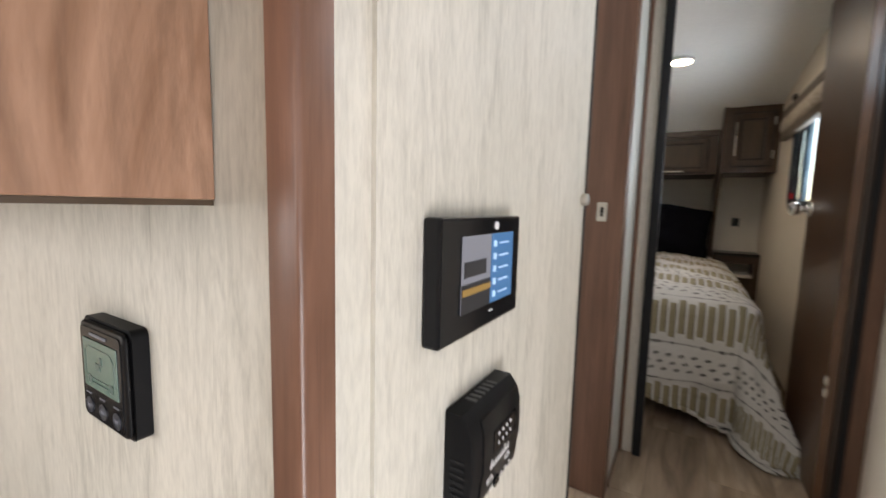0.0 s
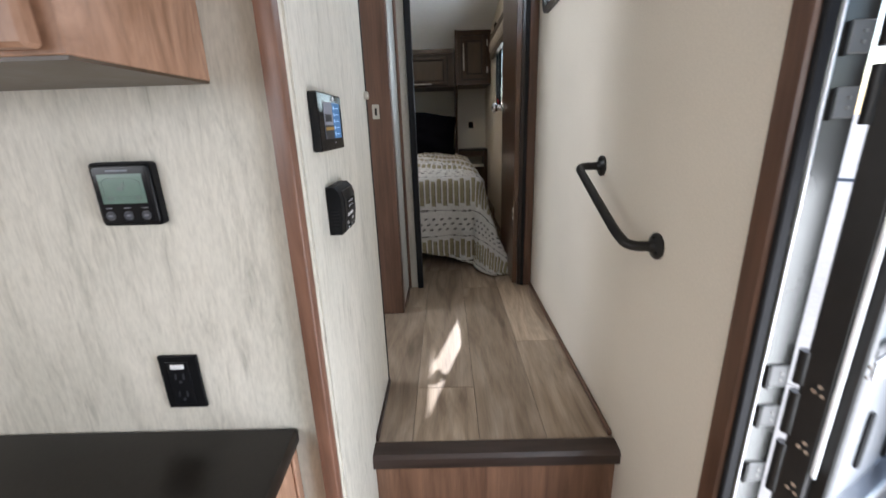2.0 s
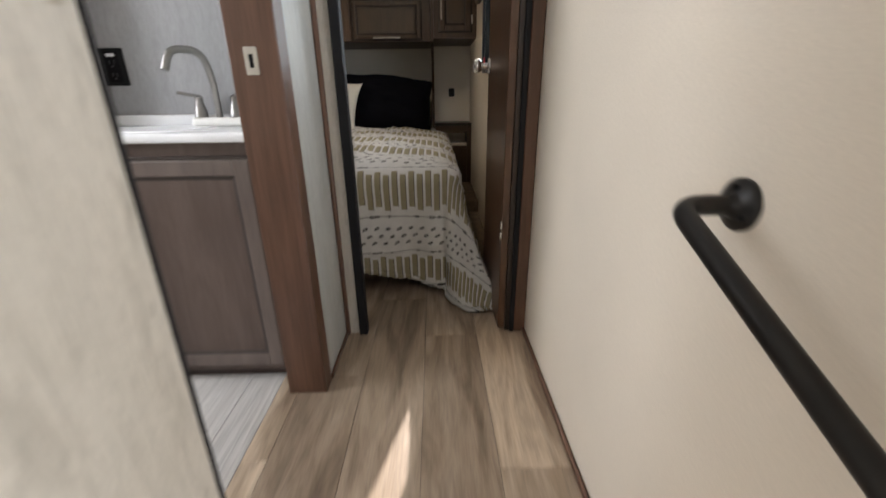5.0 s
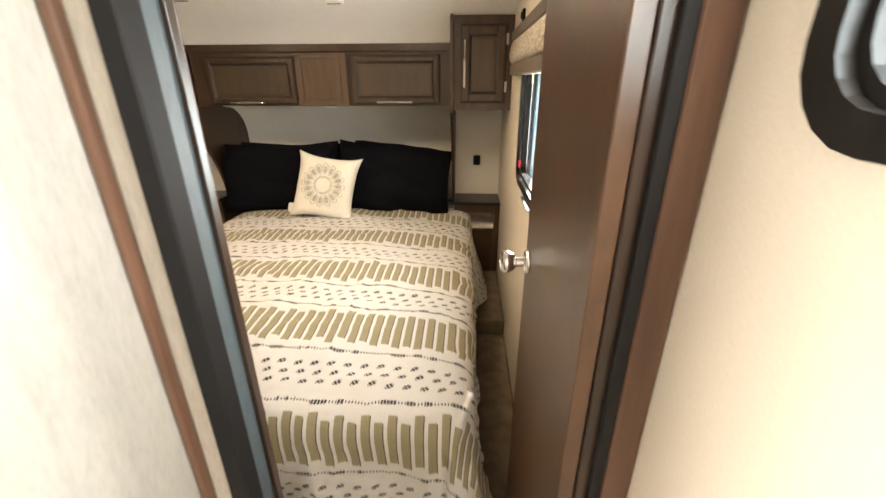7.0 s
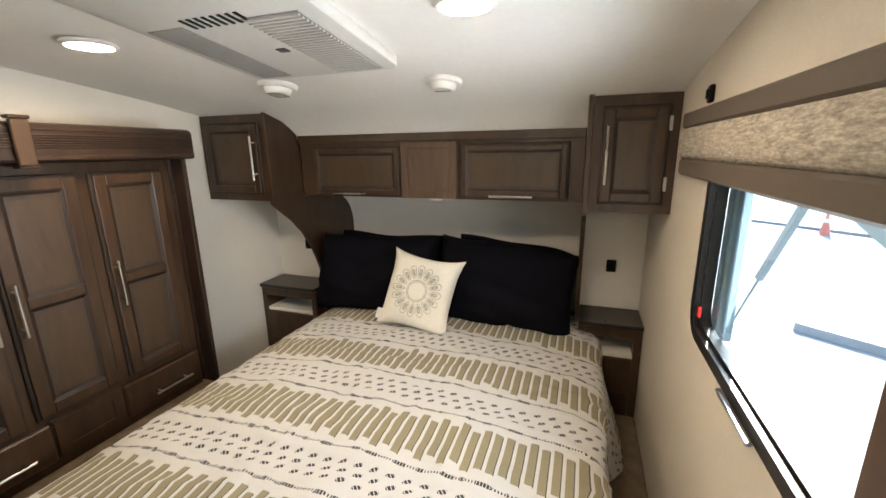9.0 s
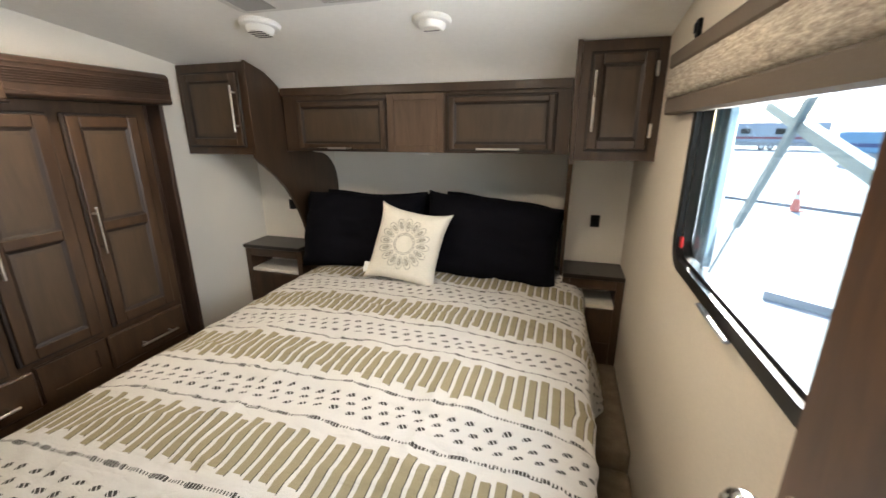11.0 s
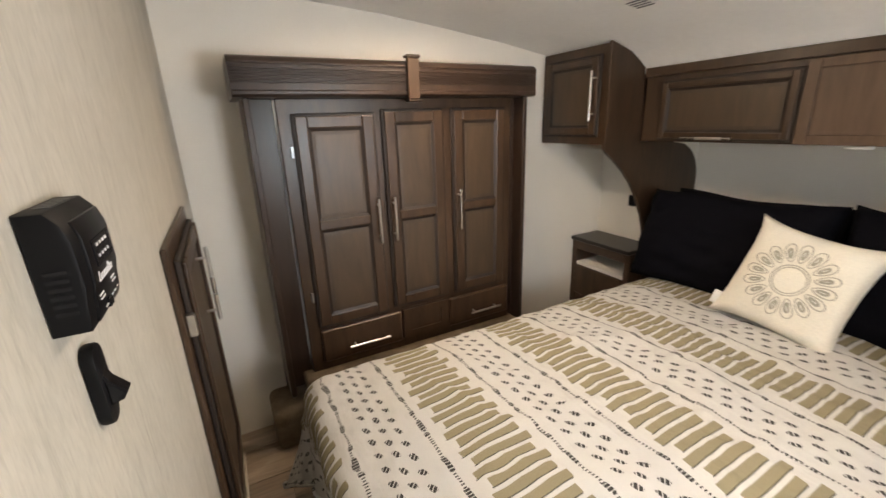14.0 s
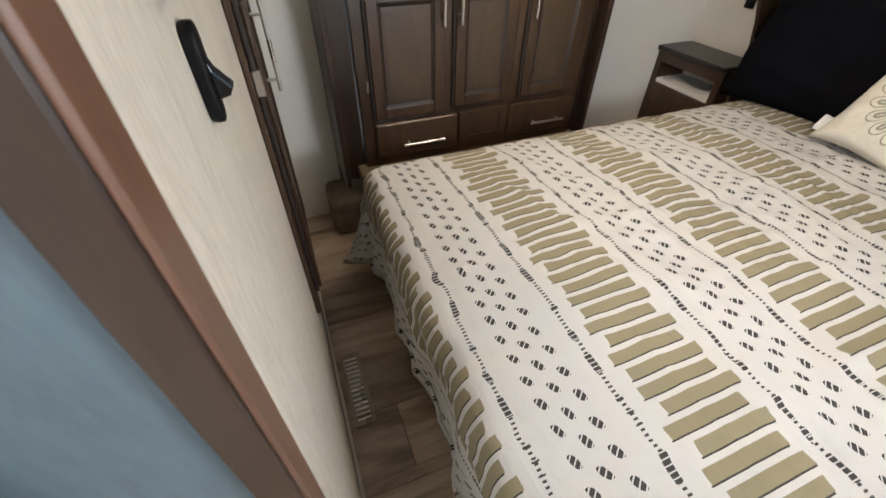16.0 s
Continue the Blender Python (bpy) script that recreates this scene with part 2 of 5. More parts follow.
M_CONCRETE = plain("sunlit_concrete", (0.37, 0.362, 0.349), 0.85, spread=0.12, scale=9, spec=0.2)
M_RVWHITE = plain("white_trailer_skin", (0.78, 0.78, 0.77), 0.35, spread=0.03)
M_RVGREY = plain("grey_trailer_skirt", (0.25, 0.25, 0.26), 0.5)
M_GLASS = glass("window_glass", (0.80, 0.89, 0.93))
M_SMOKE = glass("smoked_glass", (0.62, 0.72, 0.80))
M_LENS = glow("lamp_lens", (1.0, 0.84, 0.62), 38.0)
M_TAUPE = woven("taupe_valance_band", (0.115, 0.090, 0.068), 0.06, 300)
M_PAPER = plain("white_paper", (0.80, 0.80, 0.78), 0.6, spread=0.02)
M_SINK = plain("white_sink_top", (0.80, 0.81, 0.82), 0.18, spread=0.02)


# ---- mesh helpers ----
BASE = {}
AT = Vector((0, 0, 0))          # where the space being furnished has its origin
ROOM = [False]                  # whether the bedroom's own measure is in use
ROOM_K, ROOM_C = 1.07, Vector((0.58, 2.695, 1.39))


def room(v):
    """The bedroom is drawn at a slightly smaller measure: brought to true size, with the floor kept at zero."""
    if not ROOM[0]:
        return Vector(v)
    w = ROOM_C + (Vector(v) - ROOM_C) * ROOM_K
    low = ROOM_C.z + (0.30 - ROOM_C.z) * ROOM_K
    if v[2] < 0.30:
        w.z = v[2] * low / 0.30
    return w


def enter(bedroom, own=True):
    """Go on in the bedroom, or in the hall; own: by the bedroom's own measure."""
    AT.y, ROOM[0] = (BED_AT.y if bedroom else 0), bedroom and own


def thing(name, base, label, category, group="", kind=""):
    ob = new(name)
    ob.empty_display_size = 0.05
    BASE[ob] = room(base)
    ob.location = BASE[ob] + AT
    return tagged(ob, label, category, group, kind)


def link_mesh(name, bm, mat, parent=None, label="", smooth=None, base=None):
    origin = BASE[parent] if parent else room(base) if base is not None else Vector((0, 0, 0))
    for v in bm.verts:
        v.co = room(v.co) - origin
    bmesh.ops.recalc_face_normals(bm, faces=bm.faces)
    me = bpy.data.meshes.new(name)
    bm.to_mesh(me)
    bm.free()
    for m in (mat if isinstance(mat, (list, tuple)) else [mat]):
        me.materials.append(m)
    if smooth is not None:
        me.polygons.foreach_set("use_smooth", [True] * len(me.polygons))
        me.set_sharp_from_angle(angle=radians(smooth))
    ob = new(name, me)
    if parent:
        ob.parent = parent
    else:
        ob.location = origin + AT
    BASE[ob] = origin
    if label:
        ob["label"] = label
    return ob


def part(name, bm, mat, parent, label="", smooth=None):
    return link_mesh(name, bm, mat, parent, label, smooth)


def structure(name, bm, mat, label, category="wall", smooth=None):
    return tagged(link_mesh(name, bm, mat, smooth=smooth), label, category, kind="structure")


def box(lo, hi, bevel=0.0, bm=None, seg=1, m=None):
    own = bmesh.new()
    c = [(a + b) / 2 for a, b in zip(lo, hi)]
    d = [abs(b - a) for a, b in zip(lo, hi)]
    bmesh.ops.create_cube(own, size=1, matrix=Matrix.Translation(c) @ Matrix.Diagonal((*d, 1)))
    if bevel:
        bmesh.ops.bevel(own, geom=own.edges[:], offset=min(bevel, min(d) * 0.45), segments=seg, affect='EDGES', profile=0.5)
    if m:
        own.transform(m)
    return join(bm, own)


def join(bm, own):
    if bm is None:
        return own
    me = bpy.data.meshes.new("tmp")
    own.to_mesh(me)
    own.free()
    bm.from_mesh(me)
    bpy.data.meshes.remove(me)
    return bm


def boxes(*spans, bevel=0.0):
    bm = None
    for lo, hi in spans:
        bm = box(lo, hi, bevel, bm)
    return bm


def cyl(p, q, r, n=24, r2=None, bm=None, bevel=0.0):
    own = bmesh.new()
    p, q = Vector(p), Vector(q)
    m = Matrix.Translation((p + q) / 2) @ (q - p).to_track_quat('Z', 'Y').to_matrix().to_4x4()
    bmesh.ops.create_cone(own, cap_ends=True, segments=n, radius1=r, radius2=r if r2 is None else r2, depth=(q - p).length)
    if bevel:
        bmesh.ops.bevel(own, geom=[e for e in own.edges if any(len(f.verts) > 4 for f in e.link_faces)], offset=bevel, segments=2, affect='EDGES', profile=0.5)
    own.transform(m)
    return join(bm, own)


def tube(points, r, n=14, bm=None):
    own = bmesh.new()
    pts = [Vector(p) for p in points]
    rings, up = [], None
    for i, p in enumerate(pts):
        d = (pts[min(i + 1, len(pts) - 1)] - pts[max(i - 1, 0)]).normalized()
        a = d.orthogonal().normalized() if up is None else (up - d * up.dot(d)).normalized()
        up = a
        b = d.cross(a)
        rings.append([own.verts.new(p + r * (math.cos(2 * math.pi * k / n) * a + math.sin(2 * math.pi * k / n) * b)) for k in range(n)])
    for u, v in zip(rings, rings[1:]):
        for k in range(n):
            own.faces.new((u[k], u[(k + 1) % n], v[(k + 1) % n], v[k]))
    own.faces.new(rings[0]), own.faces.new(rings[-1])
    return join(bm, own)


def bend(points, radius, steps=6):
    """A polyline with its corners rounded."""
    pts = [Vector(p) for p in points]
    out = [pts[0]]
    for a, b, c in zip(pts, pts[1:], pts[2:]):
        u, v = (a - b).normalized(), (c - b).normalized()
        r = min(radius, (a - b).length * 0.48, (c - b).length * 0.48)
        for k in range(steps + 1):
            t = k / steps
            out.append((1 - t) ** 2 * (b + u * r) + 2 * t * (1 - t) * b + t * t * (b + v * r))
    return out + [pts[-1]]


def prism(outline, axis, lo, hi, bevel=0.0, bm=None):
    """An outline in the two other axes, pushed from lo to hi along the axis."""
    own = bmesh.new()
    def at(u, v, w):
        return [(w, u, v), (u, w, v), (u, v, w)][axis]
    a = [own.verts.new(at(u, v, lo)) for u, v in outline]
    b = [own.verts.new(at(u, v, hi)) for u, v in outline]
    own.faces.new(a), own.faces.new(b)
    for i in range(len(a)):
        j = (i + 1) % len(a)
        own.faces.new((a[i], a[j], b[j], b[i]))
    if bevel:
        bmesh.ops.recalc_face_normals(own, faces=own.faces)
        bmesh.ops.bevel(own, geom=[e for e in own.edges if any(len(f.verts) == len(outline) for f in e.link_faces)], offset=bevel, segments=2, affect='EDGES', profile=0.5)
    return join(bm, own)


def rounded(u0, v0, u1, v1, r, n=5):
    pts = []
    for cu, cv, a0 in ((u1 - r, v1 - r, 0), (u0 + r, v1 - r, 90), (u0 + r, v0 + r, 180), (u1 - r, v0 + r, 270)):
        for k in range(n + 1):
            a = radians(a0 + 90 * k / n)
            pts.append((cu + r * math.cos(a), cv + r * math.sin(a)))
    return pts


def ring(outer, inner, axis, lo, hi, bm=None):
    """A frame between two outlines of equally many points."""
    own = bmesh.new()
    def at(u, v, w):
        return [(w, u, v), (u, w, v), (u, v, w)][axis]
    L = [[own.verts.new(at(u, v, w)) for u, v in o] for o, w in ((outer, lo), (inner, lo), (inner, hi), (outer, hi))]
    for A, B in zip(L, L[1:] + L[:1]):
        for i in range(len(A)):
            j = (i + 1) % len(A)
            own.faces.new((A[i], A[j], B[j], B[i]))
    return join(bm, own)


def lathe(profile, m, n=28, bm=None):
    """A profile of (radius, height) turned round the local z."""
    own = bmesh.new()
    rings = [[own.verts.new((r * math.cos(2 * math.pi * k / n), r * math.sin(2 * math.pi * k / n), h)) for k in range(n)] for r, h in profile]
    for u, v in zip(rings, rings[1:]):
        for k in range(n):
            own.faces.new((u[k], u[(k + 1) % n], v[(k + 1) % n], v[k]))
    own.faces.new(rings[0]), own.faces.new(rings[-1])
    own.transform(m)
    return join(bm, own)


def facing(x, y, z, turn):
    """Local x to the right, y into the thing, z up; turn about z. Turn 0 looks at the thing along +y."""
    return pose(x, y, z, 0, 0, turn)


def bar_pull(parent, m, a, b, out=0.028, r=0.005):
    """A bar handle from a to b in the local x-z plane, standing out along -y."""
    a, b = Vector((a[0], 0, a[1])), Vector((b[0], 0, b[1]))
    o = Vector((0, -out, 0))
    bm = cyl(a + o, b + o, r, 12)
    for f in (0.14, 0.86):
        p = a.lerp(b, f)
        cyl(p, p + o, r * 0.8, 10, bm=bm)
    bm.transform(m)
    part("handle", bm, M_NICKEL, parent, "slim brushed nickel bar handle", smooth=40)


def panel_door(parent, m, w, h, handle=None, mids=(), frame=0.05, t=0.02, mat=None, pmat=None, name="door"):
    """A framed door with recessed panels and glazed beads, its lower left corner at m."""
    mat, pmat = mat or M_CAB, pmat or M_CABP
    bead_mat = M_VANEDGE if mat == M_VANFRAME else M_GLAZE
    def put(nm, bm, mt, par, label=""):
        bm.transform(m)
        return part(nm, bm, mt, par, label)
    e = 0.011
    d = put(name, box((0.002, -t + 0.008, 0.002), (w - 0.002, 0, h - 0.002), 0.003), bead_mat, parent)
    for a, b in ((e, frame), (w - frame, w - e)):
        put("stile", box((a, -t - 0.002, e), (b, -t + 0.0078, h - e), 0.004, seg=2), mat, d)
    spans = [(e, frame)] + [(c - frame * 0.34, c + frame * 0.34) for c in mids] + [(h - frame, h - e)]
    for a, b in spans:
        put("rail", box((frame + 0.0004, -t - 0.001, a), (w - frame - 0.0004, -t + 0.0078, b), 0.004, seg=2), mat, d)
    cells = [(spans[i][1], spans[i + 1][0]) for i in range(len(spans) - 1)]
    def sloped(x0, z0, x1, z1, q, y_out, y_in):
        own = bmesh.new()
        A = [own.verts.new((u, y_out, v)) for u, v in ((x0, z0), (x1, z0), (x1, z1), (x0, z1))]
        B = [own.verts.new((u, y_in, v)) for u, v in ((x0 + q, z0 + q), (x1 - q, z0 + q), (x1 - q, z1 - q), (x0 + q, z1 - q))]
        for k in range(4):
            l = (k + 1) % 4
            own.faces.new((A[k], A[l], B[l], B[k]))
        return own
    for a, b in cells:
        q = 0.011
        put("bead", sloped(frame, a, w - frame, b, q, -t + 0.001, -t + 0.0068), bead_mat, d, "dark glazed bead")
        put("burnish", sloped(frame + q, a + q, w - frame - q, b - q, 0.013, -t + 0.0066, -t + 0.0058), M_BURNT if mat != M_VANFRAME else M_VAN, d, "burnished panel edge")
        put("panel", box((frame + q + 0.0125, -t + 0.0056, a + q + 0.0125), (w - frame - q - 0.0125, -t + 0.0079, b - q - 0.0125)), pmat, d)
    if handle:
        bar_pull(d, m @ Matrix.Translation((0, -t, 0)), *handle)
    return d


def plaque(parent, name, m, w, h, t, mat, bevel=0.004, label=""):
    """A flat thing, centred on m, standing out along -y."""
    bm = box((-w / 2, -t, -h / 2), (w / 2, 0, h / 2), bevel, seg=2)
    bm.transform(m)
    return part(name, bm, mat, parent, label)


# ---- setting ----
XR, XRB, XL = 1.0, 0.945, -1.255          # hall's outer wall, bedroom's outer wall, far wall of the bedroom
ZF, ZT, ZL, ZC = 0.0, -0.242, -0.485, 1.83
Y_BED, Y_BACK, Y_HEAD, Y_KIT = 2.747, 4.893, 5.145, 0.885   # Y_BACK: behind the nightstands, Y_HEAD: behind the pillows
SIDEP_L, SIDEP_R = -0.838, 0.648          # end panels beside the bed
BED_AT = Vector((0, -0.225, 0))   # the bedroom is laid out from its own origin
YB = Y_BED + BED_AT.y
X_HALL = 0.30
XOB = 0.970          # outer skin of the bedroom wall
Y_REAR, X_LIV = -2.6, -2.0

wall = boxes(((XR, Y_REAR, ZL - 0.1), (1.06, 0.05, 1.95)), ((XR, 0.05, 1.47), (1.06, 0.845, 1.95)), ((XR, 0.05, ZL - 0.1), (1.06, 0.845, ZL - 0.002)),
             ((XR, 0.845, ZL - 0.1), (1.06, 1.60, 1.95)), ((XR, 1.60, ZL - 0.1), (1.06, 2.30, 1.375)), ((XR, 1.60, 1.70), (1.06, 2.30, 1.95)), ((XR, 2.30, ZL - 0.1), (1.06, 2.506, 1.95)), ((0.972, 2.445, -0.1), (XR, 2.506, 1.95)))
structure("wall_east_hall", wall, M_CREAM, "cream linen-textured vinyl wall of the hallway beside the entry door")
enter(True)
wall = ring([(2.7320, -0.1), (5.205, -0.1), (5.205, 1.95), (2.7320, 1.95)], [(3.19, 1.045), (3.905, 1.045), (3.905, 1.47), (3.19, 1.47)], 0, XRB, XOB)
structure("wall_east_bedroom", wall, M_CREAM, "cream vinyl bedroom wall with the window in it")
enter(False)
structure("wall_kitchen", box((-2.06, Y_KIT, ZL - 0.1), (X_HALL - 0.004, 0.925, 1.95)), M_PANEL, "off-white streaked wallpaper panel wall above the counter")
structure("wall_hall_west", box((X_HALL - 0.04, 0.925, ZL - 0.1), (X_HALL, 1.525, 1.95)), M_PANEL, "off-white streaked wallpaper wall of the hallway with the control panels")
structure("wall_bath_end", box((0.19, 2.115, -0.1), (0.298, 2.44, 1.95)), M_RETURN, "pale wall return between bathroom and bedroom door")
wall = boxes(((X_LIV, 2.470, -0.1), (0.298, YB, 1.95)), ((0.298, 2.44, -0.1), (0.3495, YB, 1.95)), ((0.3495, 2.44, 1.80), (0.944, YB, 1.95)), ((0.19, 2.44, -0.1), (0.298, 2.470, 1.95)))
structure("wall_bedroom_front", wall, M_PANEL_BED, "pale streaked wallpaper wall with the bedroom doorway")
structure("wall_bathroom_back", box((-1.4, 2.455, -0.1), (0.19, 2.468, 1.83)), M_BATHPAPER, "grey streaked wallpaper wall behind the vanity")
structure("wall_bathroom_far", box((-1.46, 0.925, -0.1), (-1.40, 2.469, 1.95)), M_BATHPAPER, "grey streaked bathroom wall")
enter(True)
structure("wall_bedroom_far", boxes(((XL - 0.06, Y_BED - 0.0035, -0.1), (XL, 2.96, 1.95)), ((XL - 0.06, 4.09, -0.1), (XL, 5.205, 1.95)), ((XL - 0.06, 2.96, 1.58), (XL, 4.09, 1.95)), ((XL - 0.06, 2.96, -0.1), (XL, 4.09, 0.14))), M_WHITE, "off-white wall beside the wardrobe")
structure("wall_slide_out", box((XL - 0.56, 2.85, 0.0), (XL - 0.50, 4.18, 1.7)), M_WHITE, "plain outer wall of the wardrobe slide-out")
structure("wall_bedroom_back", box((XL, Y_HEAD, -0.1), (XRB - 0.001, 5.205, 1.95)), M_WHITE, "off-white headboard wall behind the bed")
structure("wall_niche_west", box((XL, Y_BACK, -0.1), (SIDEP_L - 0.0095, Y_HEAD - 0.0005, 1.95)), M_WHITE, "off-white wall behind the nightstand niche")
structure("wall_niche_east", box((SIDEP_R + 0.0095, Y_BACK, -0.1), (XRB - 0.001, Y_HEAD - 0.0005, 1.95)), M_WHITE, "off-white wall behind the nightstand niche")
enter(False)
structure("wall_living_rear", box((X_LIV, Y_REAR - 0.06, ZL - 0.1), (1.06, Y_REAR, 1.95)), M_CREAM, "plain cream wall closing the living area")
structure("wall_living_far", box((X_LIV - 0.06, Y_REAR, ZL - 0.1), (X_LIV, 2.5, 1.95)), M_CREAM, "plain cream side wall of the living area")

enter(True)
prof = [(2.665, ZC), (3.25, ZC), (3.55, 1.808), (3.85, 1.772), (4.16, 1.730), (4.40, 1.690), (4.52, 1.655), (4.60, 1.610), (4.66, 1.56)]
structure("ceiling", prism(prof + [(5.20, 1.56), (5.20, 1.95), (2.665, 1.95)], 0, XL - 0.02, XRB + 0.02), M_CEIL, "white bedroom ceiling sloping down over the bed", "ceiling", smooth=30)
enter(False)
structure("ceiling_hall", box((X_LIV, Y_REAR, ZC), (1.0, 2.44, 1.95)), M_CEIL, "plain white ceiling of hall and living area", "ceiling")

floor_up = structure("floor", box((X_LIV, 1.216, ZL - 0.1), (XR, 5.15, -0.004)), M_SUBFLOOR, "oak-look vinyl plank floor of the raised hall and bedroom", "floor")
floor_low = structure("floor_living", box((X_LIV, Y_REAR, ZL - 0.1), (XR, 1.2155, ZL - 0.004)), M_SUBFLOOR, "oak-look vinyl plank floor of the living area", "floor")

# ---- steps ----
steps = thing("entry_steps", (0.655, 1.03, ZL), "two wooden steps with dark treads up to the bedroom hall", "steps", kind="structure")
part("riser", box((X_HALL, 1.200, ZT + 0.002), (XR, 1.216, -0.040), 0.001), M_RISER, steps, "walnut-look riser panel")
part("riser", box((X_HALL, 0.895, ZL), (XR, 0.912, ZT - 0.032), 0.001), M_RISER, steps, "walnut-look riser panel")
front = [(X_HALL + 0.002 + (XR - X_HALL - 0.004) * k / 12, 0.872 - 0.010 * math.sin(math.pi * k / 12)) for k in range(13)]
tread = part("tread", prism(front + [(XR - 0.002, 1.200), (X_HALL + 0.002, 1.200)], 2, ZT - 0.032, ZT, 0.006), M_TREAD, steps, "black-brown grooved tread", smooth=40)
M_GROOVE = plain("groove_edge", (0.09, 0.08, 0.07), 0.5)
for k in range(4):
    y = 0.928 + 0.062 * k
    part("groove", box((0.42, y, ZT), (0.905, y + 0.0035, ZT + 0.0012)), M_GROOVE, tread)
nose = [(1.172, -0.038), (1.172, -0.006), (1.180, 0.004), (1.225, 0.006), (1.232, 0.002), (1.232, -0.038)]
part("nosing", prism(nose, 0, X_HALL, XR, 0.0), M_NOSING, steps, "dark stair nosing strip")

# ---- trims ----
def trim(name, lo, hi, label, mat=None, bevel=0.004):
    return structure(name, box(lo, hi, bevel, seg=2), mat or M_TRIM, label, "trim")

structure("trim_corner_kitchen", prism([(0.2795, 0.8845), (0.2795, 0.8625), (0.2800, 0.8614), (0.2810, 0.8610), (0.3020, 0.8610), (0.3034, 0.8614), (0.3042, 0.8622), (0.3048, 0.8636), (0.3052, 0.8660), (0.3055, 0.8845)], 2, ZL, 1.83), M_CORNER, "walnut corner moulding on the wall edge", "trim", smooth=30)
trim("trim_wall_end", (0.258, 1.5255, 0.0), (0.303, 1.534, 1.83), "dark edge strip on the end of the wall", M_RUBBER, 0.002)
trim("baseboard_hall_west", (X_HALL + 0.0005, 1.235, 0.002), (X_HALL + 0.008, 1.525, 0.020), "thin dark base moulding", M_NOSING, 0.002)
trim("baseboard_hall_east", (0.986, 1.235, 0.002), (0.9995, 2.44, 0.018), "thin walnut quarter-round on the floor edge", None, 0.005)
trim("trim_bath_post", (0.184, 2.095, 0.002), (0.2995, 2.1145, 1.83), "flat walnut jamb board of the bathroom door", None, 0.002)
trim("trim_bath_post_side", (0.2998, 2.095, 0.002), (0.302, 2.16, 1.83), "walnut jamb edge", None, 0.001)
trim("trim_inner_corner", (0.2985, 2.418, 0.002), (0.314, 2.4395, 1.83), "walnut quarter-round in the corner", None, 0.006)
trim("baseboard_return", (0.2985, 2.165, 0.002), (0.306, 2.417, 0.018), "thin walnut base moulding", None, 0.002)
trim("baseboard_bedroom", (-1.25, YB + 0.0005, 0.002), (0.30, YB + 0.010, 0.012), "thin pale base strip", M_CREAM, 0.002)
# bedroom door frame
# cool daylight falling on the jamb is put into this teal colour
M_LINING = streaky("daylight_tinted_lining", (0.080, 0.115, 0.135), (0.045, 0.065, 0.08), 0.8)
jamb = thing("door_frame_bedroom", (0.66, 2.5, 0.0), "walnut and black frame of the bedroom doorway", "door frame", kind="structure")
part("seal", box((0.3500, 2.422, 0.0), (0.381, 2.462, 1.80), 0.003), M_RUBBER, jamb, "black rubber strip")
part("lining", box((0.3498, 2.4625, 0.0), (0.3520, 2.5329, 1.80), 0.0005), M_LINING, jamb, "jamb lining with cool daylight painted in as grey-blue")
part("casing", box((0.3400, 2.5333, 0.0), (0.3590, 2.5495, 1.826), 0.001), M_DARKWOOD, jamb, "dark casing board")
part("casing_back", box((0.3400, YB + 0.0002, 0.0), (0.3495, 2.5331, 1.826), 0.001), M_TRIM, jamb)
part("casing_face", box((0.3400, 2.5497, 0.0), (0.3588, 2.5522, 1.826), 0.001), M_TRIM, jamb, "walnut casing face")
part("casing", box((0.956, 2.426, 0.0), (0.9985, 2.4395, 1.826), 0.003), M_TRIM, jamb, "walnut casing")
part("seal", box((0.938, 2.424, 0.0), (0.9555, 2.436, 1.80), 0.002), M_RUBBER, jamb, "black rubber strip")
part("lining", box((0.9215, 2.4365, 0.0), (0.9435, 2.520, 1.80), 0.002), M_DARKWOOD, jamb, "dark jamb lining")
part("head", box((0.3865, 2.432, 1.765), (0.9295, 2.470, 1.7995), 0.003), M_RUBBER, jamb)

# ---- bedroom door ----
enter(True, own=False)
def door_knob(parent, m):
    d = part("knob", lathe(((0.030, 0.0), (0.031, 0.004), (0.027, 0.010), (0.013, 0.013), (0.012, 0.030), (0.022, 0.038), (0.0285, 0.050), (0.0275, 0.060), (0.020, 0.068), (0.008, 0.071)), m), M_CHROME, parent, "polished chrome round knob", smooth=50)
    return d

DOOR_X, DOOR_T = 0.894, 0.026
bdoor = thing("bedroom_door", (DOOR_X, 2.80, 0.0), "walnut-brown flush bedroom door standing open against the wall", "door")
leaf = part("leaf", box((DOOR_X, 2.664, 0.012), (DOOR_X + DOOR_T, 3.165, 1.790), 0.002), M_DOOR, bdoor)
door_knob(leaf, pose(DOOR_X - 0.0005, 3.112, 0.988, 0, -90, 0))
for z in (0.40, 0.44, 1.62, 1.66):
    part("hinge", cyl((DOOR_X - 0.002, 2.659, z - 0.014), (DOOR_X - 0.002, 2.659, z + 0.014), 0.005, 12), M_NICKEL, bdoor, "small metal hinge")

